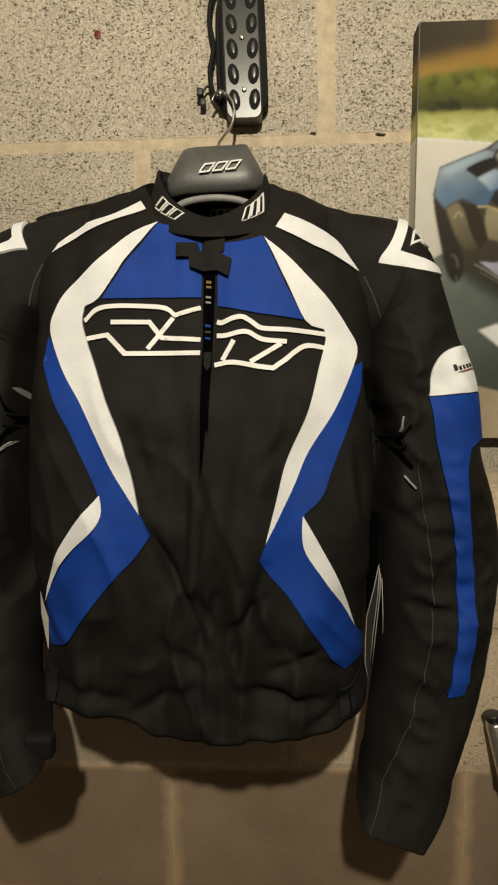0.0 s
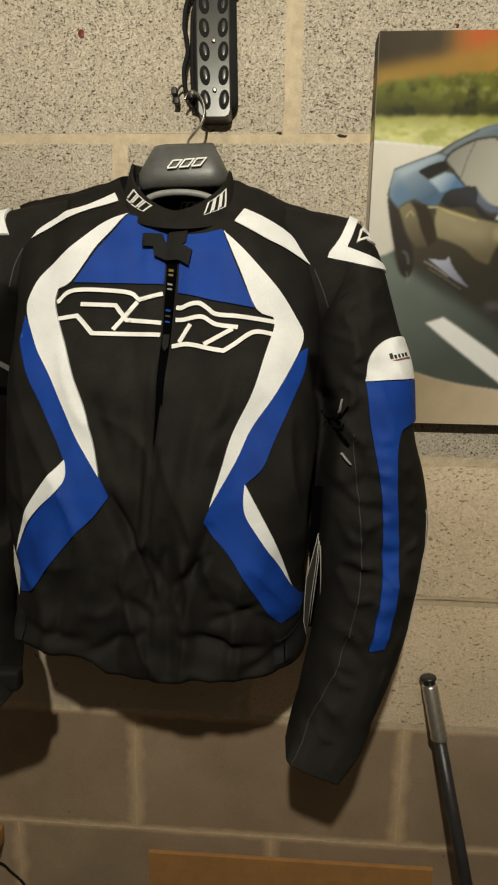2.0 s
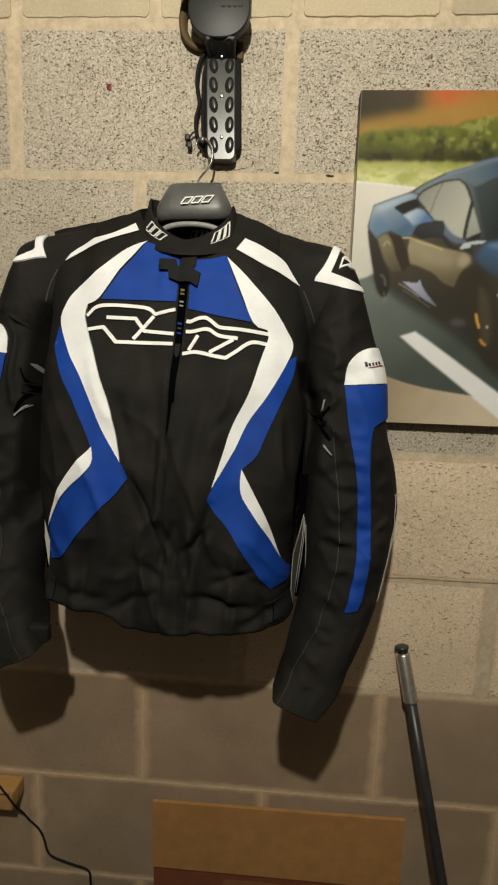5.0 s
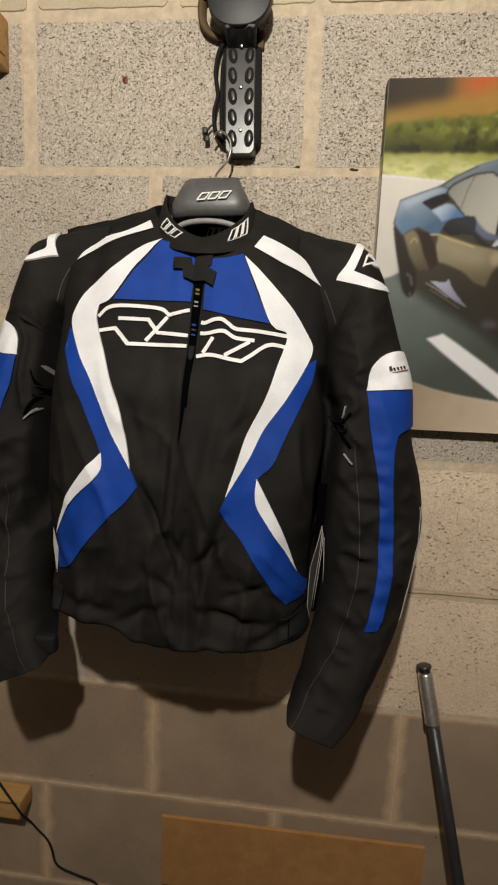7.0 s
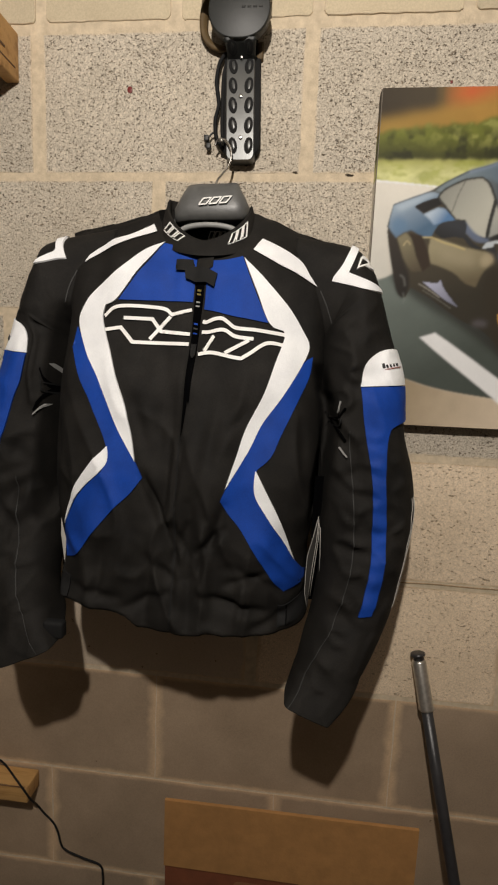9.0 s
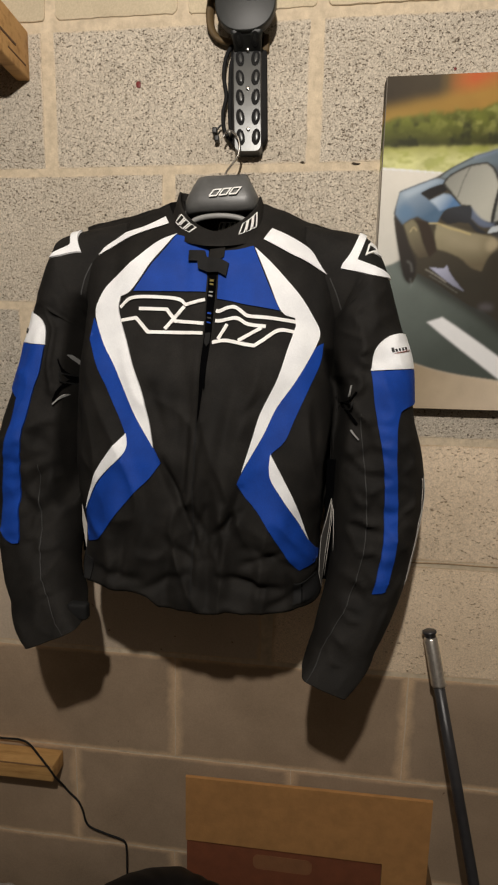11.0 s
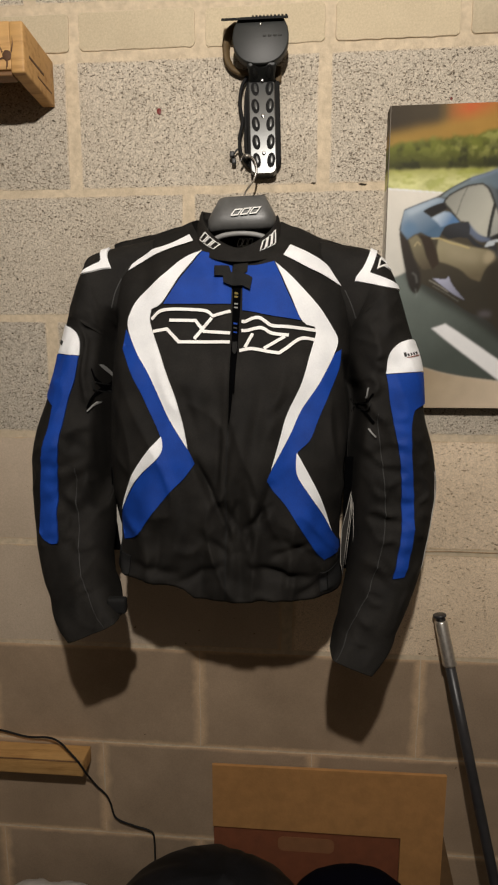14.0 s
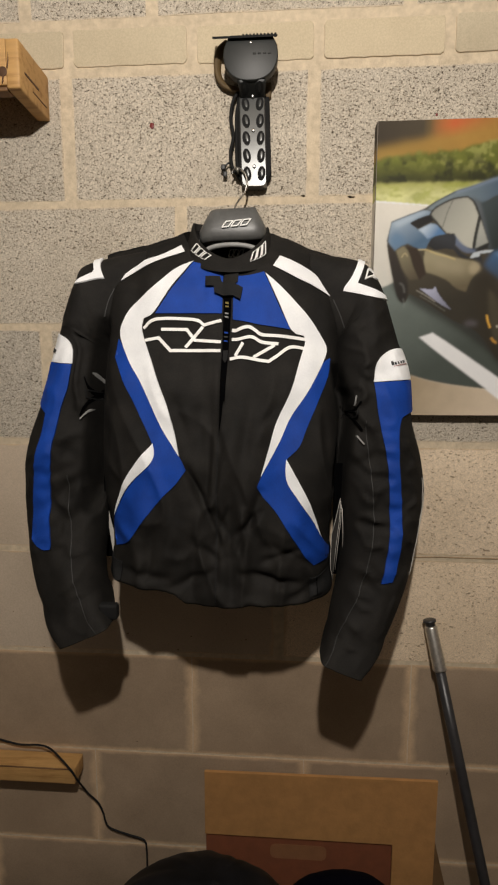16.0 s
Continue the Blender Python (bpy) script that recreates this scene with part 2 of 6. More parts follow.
def box(x0, x1, y0, y1, z0, z1, bevel=0.002, seg=2):
    bm = bmesh.new()
    bmesh.ops.create_cube(bm, size=1)
    for v in bm.verts:
        v.co = ((x0 + x1) / 2 + v.co.x * (x1 - x0), (y0 + y1) / 2 + v.co.y * (y1 - y0), (z0 + z1) / 2 + v.co.z * (z1 - z0))
    if bevel:
        bmesh.ops.bevel(bm, geom=bm.edges[:], offset=bevel, segments=seg, affect="EDGES", profile=0.6)
    return bm


def spline(points, per=8, closed=False):
    """A smooth line through points."""
    pts, out, n = [Vector(p) for p in points], [], len(points)
    for i in range(n if closed else n - 1):
        p = [pts[(i + k) % n] if closed else pts[max(0, min(n - 1, i + k))] for k in (-1, 0, 1, 2)]
        for j in range(per):
            t = j / per
            out.append(0.5 * (2 * p[1] + (p[2] - p[0]) * t + (2 * p[0] - 5 * p[1] + 4 * p[2] - p[3]) * t * t + (3 * p[1] - p[0] - 3 * p[2] + p[3]) * t ** 3))
    return out if closed else out + [pts[-1]]


def rings_to_bm(rings, closed=True, cap=(True, True)):
    bm = bmesh.new()
    rows = [[bm.verts.new(p) for p in ring] for ring in rings]
    n = len(rows[0])
    for a, b in zip(rows, rows[1:]):
        for i in range(n if closed else n - 1):
            bm.faces.new((a[i], a[(i + 1) % n], b[(i + 1) % n], b[i]))
    for on, row in zip(cap, (rows[0], rows[-1])):
        if on:
            bm.faces.new(row)
    return bm


def tube(points, radius, sides=10, flat=1.0):
    """A round bar along a line; radius may be a list, one for each point."""
    pts = [Vector(p) for p in points]
    rings, up = [], None
    for i, p in enumerate(pts):
        d = (pts[min(i + 1, len(pts) - 1)] - pts[max(i - 1, 0)]).normalized()
        if up is None:
            up = d.orthogonal().normalized()
        up = (up - d * up.dot(d)).normalized()
        side = d.cross(up)
        r = radius[i] if isinstance(radius, (list, tuple)) else radius
        rings.append([p + (up * math.cos(a) * flat + side * math.sin(a)) * r for a in (2 * math.pi * k / sides for k in range(sides))])
    return rings_to_bm(rings)


def outline(points, step, sharp=50):
    """A closed outline: smooth through its points, with corners kept where it turns sharply."""
    pts, n, out = [Vector(p) for p in points], len(points), []

    def turn(i):
        a, b = pts[i] - pts[i - 1], pts[(i + 1) % n] - pts[i]
        return math.degrees(abs(a.angle_signed(b, 0.0)))

    corner = [turn(i) > sharp for i in range(n)]
    for i in range(n):
        p1, p2 = pts[i], pts[(i + 1) % n]
        m1 = (p2 - p1) if corner[i] else (p2 - pts[i - 1]) / 2
        m2 = (p2 - p1) if corner[(i + 1) % n] else (pts[(i + 2) % n] - p1) / 2
        k = max(1, int((p2 - p1).length / step))
        for j in range(k):
            t = j / k
            out.append(p1 * (2 * t ** 3 - 3 * t * t + 1) + m1 * (t ** 3 - 2 * t * t + t) + p2 * (3 * t * t - 2 * t ** 3) + m2 * (t ** 3 - t * t))
    return out


def inside(p, poly):
    hit, j = False, len(poly) - 1
    for i in range(len(poly)):
        a, b = poly[i], poly[j]
        if (a.y > p.y) != (b.y > p.y) and p.x < (b.x - a.x) * (p.y - a.y) / (b.y - a.y) + a.x:
            hit = not hit
        j = i
    return hit


def sheet(points, over, step=0.007, thick=0.003, proud=0.0015, sharp=50):
    """A thin sewn or printed piece: a flat outline laid over a surface. over(a, b, lift) gives the place of a, b."""
    from_edge = outline(points, step, sharp)
    lo = Vector((min(p.x for p in from_edge), min(p.y for p in from_edge)))
    hi = Vector((max(p.x for p in from_edge), max(p.y for p in from_edge)))
    flat, edge = list(from_edge), len(from_edge)
    for i in range(1, int((hi.x - lo.x) / step) + 1):
        for j in range(1, int((hi.y - lo.y) / step) + 1):
            p = Vector((lo.x + i * step, lo.y + j * step))
            if inside(p, from_edge) and min((p - q).length for q in from_edge) > step * 0.45:
                flat.append(p)
    verts, edges, faces = mathutils.geometry.delaunay_2d_cdt(flat, [], [list(range(edge))], 1, 1e-6, False)[:3]
    bm = bmesh.new()
    vs = [bm.verts.new(over(p.x, p.y, proud)) for p in verts]
    for f in faces:
        if inside(sum((verts[i] for i in f), Vector((0, 0))) / len(f), from_edge):
            bm.faces.new([vs[i] for i in f])
    for v in [v for v in bm.verts if not v.link_faces]:
        bm.verts.remove(v)
    rim = [e for e in bm.edges if len(e.link_faces) == 1]
    back, flat_of = {}, dict(zip(vs, verts))
    for e in rim:
        for v in e.verts:
            if v not in back:
                p = flat_of[v]
                back[v] = (bm.verts.new(v.co), bm.verts.new(over(p.x, p.y, proud - thick)))
    for e in rim:
        a, b = e.verts
        bm.faces.new((back[a][0], back[b][0], back[b][1], back[a][1]))
    return bm


def ribbon(points, width):
    """The closed outline of a stroke of even width along a line."""
    pts, left, right = [Vector(p) for p in points], [], []
    for i, p in enumerate(pts):
        a = (p - pts[i - 1]).normalized() if i else (pts[1] - p).normalized()
        b = (pts[i + 1] - p).normalized() if i + 1 < len(pts) else a
        n = Vector((-(a.y + b.y), a.x + b.x)).normalized()
        k = min(1.8, 1 / max(0.35, n.dot(Vector((-b.y, b.x)))))
        left.append(p + n * width / 2 * k)
        right.append(p - n * width / 2 * k)
    return left + right[::-1]


# ---- the room ----
def slab(name, x0, x1, y0, y1, z0, z1, material, label, category):
    return tagged(link(name, box(x0, x1, y0, y1, z0, z1, 0), material, False), label, category, kind="structure")


WEST, EAST, SOUTH, ROOF = -1.9, 2.4, -3.2, 2.62
wall_north = slab("wall_north", WEST, EAST, 0.0010, 0.2, 0, ROOF, MORTAR, "wall of pitted concrete blocks in pale sandy mortar", "wall")
# The other walls and the ceiling are out of view, added for bounced fill.
slab("wall_south", WEST, EAST, SOUTH - 0.1, SOUTH, 0, ROOF, BOUNCE_WALL, "unseen wall added to bounce fill light", "wall")
slab("wall_west", WEST - 0.1, WEST, SOUTH - 0.1, 0.2, 0, ROOF, BOUNCE_WALL, "unseen wall added to bounce fill light", "wall")
slab("wall_east", EAST, EAST + 0.1, SOUTH - 0.1, 0.2, 0, ROOF, BOUNCE_WALL, "unseen wall added to bounce fill light", "wall")
slab("floor", WEST - 0.1, EAST + 0.1, SOUTH - 0.1, 0.2, -0.1, 0, FLOOR, "bare grey concrete garage floor", "floor")
slab("ceiling", WEST - 0.1, EAST + 0.1, SOUTH - 0.1, 0.2, ROOF, ROOF + 0.1, CEILING, "unseen ceiling added to bounce fill light", "ceiling")


# ---- the jacket's shape ----
def lerp_table(tab, v):
    """Smooth interpolation in a table of (key, value) pairs."""
    if v <= tab[0][0]:
        return tab[0][1]
    for (a, fa), (b, fb) in zip(tab, tab[1:]):
        if v <= b:
            t = (v - a) / (b - a)
            t = t * t * (3 - 2 * t) * 0.5 + t * 0.5
            return fa + (fb - fa) * t
    return tab[-1][1]


SIDE_L = [(1.08, 0.098), (1.14, 0.098), (1.18, 0.104), (1.23, 0.106), (1.28, 0.095), (1.58, 0.088), (1.74, 0.088)]
SIDE_R = [(1.08, 0.500), (1.12, 0.500), (1.15, 0.494), (1.22, 0.493), (1.25, 0.497), (1.285, 0.506), (1.54, 0.506), (1.74, 0.500)]
FRONT = [(1.08, -0.214), (1.13, -0.220), (1.17, -0.214), (1.22, -0.208), (1.33, -0.206), (1.45, -0.176), (1.55, -0.140), (1.62, -0.118), (1.66, -0.100), (1.70, -0.082), (1.74, -0.066)]
TOP = [(0.09, 1.692), (0.126, 1.703), (0.172, 1.712), (0.217, 1.724), (0.242, 1.734), (0.31, 1.740), (0.378, 1.731), (0.407, 1.720), (0.455, 1.699), (0.495, 1.687)]
HEM = [(0.10, 1.154), (0.14, 1.148), (0.205, 1.139), (0.240, 1.134), (0.258, 1.119), (0.305, 1.117), (0.353, 1.122), (0.434, 1.121), (0.465, 1.120), (0.485, 1.117), (0.50, 1.116)]
BACK, RIDGE = -0.012, -0.045


def torso_front(x, z):
    """Depth of the jacket's front at x, z, without its folds."""
    a, b = lerp_table(SIDE_L, z), lerp_table(SIDE_R, z)
    u = min(1.0, abs((x - (a + b) / 2) / ((b - a) / 2)))
    d = (1 - u ** 4) ** 0.25
    t = max(0.0, min(1.0, (lerp_table(TOP, x) - z) / 0.07))
    base = BACK + (RIDGE - BACK) * (1 - t)
    return base + (lerp_table(FRONT, z) - base) * d * (math.sqrt(1 - (1 - t) ** 2) * 0.75 + 0.25 * t)


SLEEVE_L = [
    (0.165, 1.700, 0.175, 1.530, -0.055, 0.030), (0.063, 1.677, 0.112, 1.535, -0.058, 0.048), (0.042, 1.648, 0.096, 1.545, -0.062, 0.054),
    (0.022, 1.590, 0.092, 1.535, -0.066, 0.058), (0.014, 1.552, 0.091, 1.515, -0.070, 0.060), (-0.013, 1.451, 0.091, 1.440, -0.080, 0.065),
    (-0.045, 1.358, 0.091, 1.350, -0.090, 0.068), (-0.050, 1.286, 0.091, 1.289, -0.097, 0.068), (-0.041, 1.206, 0.094, 1.215, -0.112, 0.066),
    (-0.019, 1.135, 0.096, 1.155, -0.142, 0.060), (0.014, 1.072, 0.110, 1.105, -0.166, 0.052), (0.050, 1.043, 0.131, 1.080, -0.207, 0.028)]
SLEEVE_R = [
    (0.450, 1.692, 0.440, 1.520, -0.055, 0.030), (0.535, 1.675, 0.497, 1.530, -0.058, 0.048), (0.563, 1.646, 0.497, 1.540, -0.062, 0.054),
    (0.577, 1.615, 0.497, 1.540, -0.066, 0.058), (0.600, 1.540, 0.497, 1.510, -0.072, 0.062), (0.618, 1.483, 0.498, 1.460, -0.080, 0.066),
    (0.625, 1.405, 0.500, 1.400, -0.088, 0.068), (0.640, 1.347, 0.503, 1.340, -0.094, 0.069), (0.646, 1.288, 0.506, 1.270, -0.102, 0.069),
    (0.638, 1.231, 0.511, 1.210, -0.112, 0.068), (0.621, 1.155, 0.503, 1.140, -0.128, 0.066), (0.593, 1.090, 0.490, 1.095, -0.156, 0.058),
    (0.565, 1.046, 0.479, 1.056, -0.182, 0.046), (0.531, 1.018, 0.468, 1.043, -0.222, 0.026)]


def station(rows, s):
    """The sleeve's cross-section at s, a smooth blend of its stations."""
    n = len(rows) - 1
    s = max(0.0, min(n, s))
    i = min(int(s), n - 1)
    t = s - i
    p0, p1, p2, p3 = rows[max(i - 1, 0)], rows[i], rows[i + 1], rows[min(i + 2, n)]
    return [0.5 * (2 * b + (c - a) * t + (2 * a - 5 * b + 4 * c - d) * t * t + (3 * b - a - 3 * c + d) * t ** 3) for a, b, c, d in zip(p0, p1, p2, p3)]


def fold_line(x, z, rows, wide, deep):
    """The sum of soft creases: from x0, z0 to x1, z1, with a width and a depth."""
    out = 0.0
    for x0, z0, x1, z1, w, d in rows:
        dx, dz = x1 - x0, z1 - z0
        t = max(0.0, min(1.0, ((x - x0) * dx + (z - z0) * dz) / (dx * dx + dz * dz)))
        r = math.hypot(x - x0 - t * dx, z - z0 - t * dz) / (w * wide)
        out += deep * d * math.exp(-r * r) * math.sin(math.pi * (0.15 + 0.7 * t))
    return out


LONG_FOLDS = [
    (0.256, 1.335, 0.318, 1.195, 0.0055, 0.009), (0.272, 1.42, 0.300, 1.20, 0.009, 0.006), (0.372, 1.30, 0.336, 1.195, 0.0055, 0.010), (0.350, 1.40, 0.325, 1.22, 0.009, 0.006),
    (0.335, 1.30, 0.352, 1.215, 0.006, -0.006), (0.215, 1.47, 0.265, 1.44, 0.012, -0.004), (0.420, 1.46, 0.380, 1.40, 0.012, -0.004), (0.322, 1.30, 0.328, 1.13, 0.006, 0.007),
    (0.300, 1.36, 0.292, 1.24, 0.005, -0.005), (0.36, 1.46, 0.345, 1.36, 0.009, 0.006), (0.282, 1.49, 0.290, 1.36, 0.010, 0.006), (0.238, 1.43, 0.262, 1.36, 0.007, 0.005),
    (0.392, 1.47, 0.37, 1.38, 0.007, -0.005)]
HEM_FOLDS = [
    (0.385, 1.215, 0.475, 1.165, 0.007, 0.009), (0.345, 1.172, 0.440, 1.150, 0.006, 0.010), (0.420, 1.130, 0.485, 1.152, 0.006, 0.009), (0.380, 1.190, 0.430, 1.205, 0.005, 0.007),
    (0.225, 1.140, 0.295, 1.172, 0.006, 0.006), (0.150, 1.165, 0.225, 1.155, 0.007, 0.006), (0.240, 1.24, 0.205, 1.15, 0.012, -0.006), (0.347, 1.27, 0.352, 1.15, 0.006, -0.006),
    (0.268, 1.22, 0.262, 1.13, 0.008, 0.006), (0.405, 1.20, 0.398, 1.13, 0.006, -0.007), (0.170, 1.21, 0.185, 1.135, 0.009, -0.006), (0.445, 1.17, 0.460, 1.12, 0.006, 0.007)]


SIDE_FOLDS = [
    (0.256, 1.330, 0.292, 1.262, 0.0050, 0.007), (0.336, 1.232, 0.372, 1.268, 0.0055, 0.008), (0.294, 1.40, 0.288, 1.29, 0.0060, 0.005), (0.312, 1.385, 0.300, 1.285, 0.0055, 0.005),
    (0.300, 1.270, 0.322, 1.225, 0.0060, 0.006), (0.322, 1.270, 0.302, 1.215, 0.0060, 0.006), (0.270, 1.215, 0.305, 1.190, 0.0080, 0.007), (0.175, 1.330, 0.150, 1.250, 0.0100, 0.003),
    (0.472, 1.420, 0.480, 1.300, 0.0080, 0.005), (0.120, 1.440, 0.112, 1.330, 0.0080, 0.005), (0.200, 1.240, 0.192, 1.160, 0.0080, 0.005), (0.395, 1.430, 0.362, 1.390, 0.0080, 0.004)]


def crease(a, b, seed):
    """Soft drape with narrow ridges, about -0.5 to 0.5."""
    r = 1 - abs(noise.noise(Vector((a, b, seed)))) * 2.2
    return max(0.0, r) ** 3 - 0.25


CLEFT_L = [(1.27, 0.080), (1.33, 0.083), (1.385, 0.086), (1.43, 0.089), (1.48, 0.091), (1.52, 0.094), (1.565, 0.100)]
CLEFT_R = [(1.27, 0.500), (1.325, 0.501), (1.35, 0.505), (1.385, 0.510), (1.416, 0.511), (1.44, 0.507), (1.465, 0.500), (1.49, 0.494), (1.52, 0.489)]


def cleft(x, y, z):
    """The depth y of the cloth, drawn in along the deep gap between body and sleeve."""
    for rows, top, wide in ((CLEFT_L, 1.58, 0.0105), (CLEFT_R, 1.502, 0.0095)):
        r = (x - lerp_table(rows, z)) / wide
        if abs(r) < 2 and 1.24 < z < top:
            y += math.exp(-r ** 4) * min(1.0, (z - 1.24) / 0.04, (top - z) / 0.05) * max(0.0, -0.062 - y)
    return y


def torso_at(x, z, lift=0.0):
    """A place on the jacket's front, folds included."""
    y = torso_front(x, z)
    soft = min(1.0, max(0.0, (BACK - y) / 0.09))
    low = max(0.0, min(1.0, (1.32 - z) / 0.2)) * max(0.3, min(1.0, (z - 1.10) / 0.05))
    mid = max(0.0, min(1.0, (1.56 - z) / 0.25))
    n = noise.noise(Vector((x * 16, z * 6, 1.7))) * 0.011 + noise.noise(Vector((x * 34, z * 18, 5.1))) * 0.0026
    n += mid * crease(x * 15 + z * 6, z * 5.0 - x * 3, 6.6) * 0.008
    n += low * (crease(x * 13 + z * 5, z * 10 - x * 4, 9.3) * 0.007 + noise.noise(Vector((x * 30, z * 60, 2.2))) * 0.002)
    seam = -0.0025 * math.exp(-((x - 0.304) / 0.004) ** 2) + 0.002 * math.exp(-((x - 0.285) / 0.008) ** 2)
    y -= soft * (n - fold_line(x, z, LONG_FOLDS, 1.3, 0.9) - fold_line(x, z, HEM_FOLDS, 1.15, 1.1) - fold_line(x, z, SIDE_FOLDS, 1.0, 1.0) + seam)
    return Vector((x, cleft(x, y, z) - lift, z))


def sleeve_over(rows, seed, ribs, elbow):
    """The surface of a sleeve, by s along it and q across its front; beyond 1 in q it goes on round the back."""

    def over(s, q, lift=0.0, back=False):
        ox, oz, ix, iz, cy, hd = station(rows, s)
        n = len(rows) - 1
        e = 2.3 + 4.0 * max(0.0, min(1.0, s - n + 1.4))
        dep = (max(0.0, 1 - abs(q) ** e)) ** (1 / e) * (-1 if back else 1)
        mid = max(0.0, min(1.0, (s - 1.6) / 2.8))
        f = noise.noise(Vector((s * 0.9, q * 1.4 + 2 * back, seed))) * 0.011 + noise.noise(Vector((s * 2.0 + q * 1.4, q * 1.3, seed + 4))) * 0.005
        f += noise.noise(Vector((s * 5.0 + q * 3.0, q * 2.0, seed + 8))) * 0.0012 + crease(s * 2.4 - q * 2.0, q * 2.2 + s * 0.6, seed + 6) * 0.0008
        f += crease(s * 1.5 + q * 0.9, q * 1.2 - s * 0.3, seed + 2) * 0.0110 * (1 - 0.7 * (ribs[2] < q < ribs[3]))
        f -= 0.006 * sum(math.exp(-((s - c + 0.5 * q * w) / 0.16) ** 2) * max(0.0, min(1.0, 1.2 - abs(q - 0.45) * 1.8)) for c, w in elbow)
        f *= (0.05 + 0.95 * max(0.0, 1 - q * q)) * (1 - 0.6 * max(0.0, min(1.0, (s - n + 3.5) / 2)))
        if ribs[0] < s < ribs[1] and ribs[2] < q < ribs[3]:
            w = (q - (ribs[2] + ribs[3]) / 2) / (ribs[3] - ribs[2]) * 2
            f += math.sin(s * 2 * math.pi * 2.4) * 0.0010 * (1 - w * w)
        r = 1 + (f * mid + lift) / 0.065
        cx, cz, k = (ox + ix) / 2, (oz + iz) / 2, q / 2 * (1 + lift / 0.065)
        x, y, z = cx + (ix - ox) * k, cy - hd * dep * r, cz + (iz - oz) * k
        return Vector((x, y if back else cleft(x, y, z), z))

    return over


OVER_L = sleeve_over(SLEEVE_L, 11.0, (5.3, 8.4, -0.55, 0.1), ((6.6, 1.0), (7.2, 1.6), (7.75, 0.6), (8.3, 1.2), (5.9, -0.8)))
OVER_R = sleeve_over(SLEEVE_R, 23.0, (6.0, 10.0, -0.5, 0.15), ((7.4, 1.0), (8.1, 1.6), (8.75, 0.8), (9.4, 1.4), (10.1, 0.6), (6.8, -0.8)))


def sleeve_bm(rows, over, around=76, per=14):
    rings, n = [], len(rows) - 1
    for i in range(n * per + 1):
        ring = []
        for k in range(around):
            a = 2 * math.pi * k / around
            q = math.copysign(abs(math.sin(a)) ** (2 / 2.3), math.sin(a))
            ring.append(over(i / per, q, 0.0, math.cos(a) < 0))
        rings.append(ring)
    for shrink, k in ((0.93, 0), (0.90, 2), (0.80, 8)):
        ring = rings[n * per - k]
        mid = sum((Vector(p) for p in ring), Vector()) / around
        rings.append([mid + (p - mid) * shrink for p in ring])
    return rings_to_bm(rings)


def neckline(x):
    r = abs(x - 0.312) / 0.072
    return 1.646 + 0.078 * r * r if r < 1.05 else 9.9


def torso_bm(nu=170, nv=160):
    bm, front, rear = bmesh.new(), [], []
    for i in range(nu + 1):
        u = -math.cos(math.pi * i / nu) * 0.35 + (2 * i / nu - 1) * 0.65
        col, bk = [], []
        for j in range(nv + 1):
            v = j / nv
            x = 0.30 + u * 0.195
            z0, z1 = lerp_table(HEM, x), lerp_table(TOP, x)
            zf, zb = z0 + (min(z1, neckline(x)) - z0) * v, z0 + (z1 - z0) * v
            for z, rows, is_front in ((zf, col, True), (zb, bk, False)):
                a, b = lerp_table(SIDE_L, z), lerp_table(SIDE_R, z)
                xx = (a + b) / 2 + u * (b - a) / 2
                if is_front:
                    rows.append(bm.verts.new(torso_at(xx, z)))
                else:
                    t = max(0.0, min(1.0, (z1 - z) / 0.07))
                    rows.append(bm.verts.new((xx, BACK + (RIDGE - BACK) * (1 - t) ** 2, z)))
        turned = bm.verts.new(col[0].co + Vector((0, 0.012, 0.004)))
        inner = bm.verts.new(col[0].co + Vector((0, 0.034, 0.05)))
        front.append([inner, turned] + col)
        rear.append(bk)
    for cols in (front, rear):
        for a, b in zip(cols, cols[1:]):
            for j in range(len(a) - 1):
                bm.faces.new((a[j], b[j], b[j + 1], a[j + 1]))
    bmesh.ops.remove_doubles(bm, verts=bm.verts, dist=0.0004)
    return bm


def collar_at(a, v, lift=0.0):
    """The standing collar: a is the angle from the front, v goes up it."""
    c = 1 - math.cos(a)
    zb = 1.655 + 0.042 * min(c, 1.3)
    zt = 1.672 + 0.068 * min(1.0, c) ** 0.8
    rx, ry = 0.080 - 0.013 * v + lift, (0.058 if abs(a) < math.pi / 2 else 0.036) - 0.010 * v + lift
    z = zb + (zt - zb) * v - 0.006 * math.sin(a * 0.5)
    return Vector((0.312 + rx * math.sin(a), -0.052 - ry * math.cos(a), z))


def collar_bm():
    n, m, rows = 72, 6, []
    for i in range(n + 1):
        a = -math.pi + 2 * math.pi * i / n
        up = [collar_at(a, k / m) for k in range(m + 1)]
        top = up[-1]
        inn = [collar_at(a, 1.0, -0.002) + Vector((0, 0, 0.003)), collar_at(a, 1.0, -0.005), collar_at(a, 0.4, -0.006), collar_at(a, 0.0, -0.008) - Vector((0, 0, 0.006))]
        rows.append([collar_at(a, 0.0, 0.001) - Vector((0, 0, 0.005))] + up + inn)
    return rings_to_bm(rows, closed=False, cap=(False, False))


jacket = thing("motorcycle_jacket", (0.31, -0.1, 1.1), "black motorcycle jacket with blue and white panels on a hanger", "jacket")
part("body", torso_bm(), BLACK, jacket)
part("collar", collar_bm(), BLACK, jacket)
sleeve_l = part("sleeve", sleeve_bm(SLEEVE_L, OVER_L), BLACK, jacket)
sleeve_r = part("sleeve", sleeve_bm(SLEEVE_R, OVER_R), BLACK, jacket)


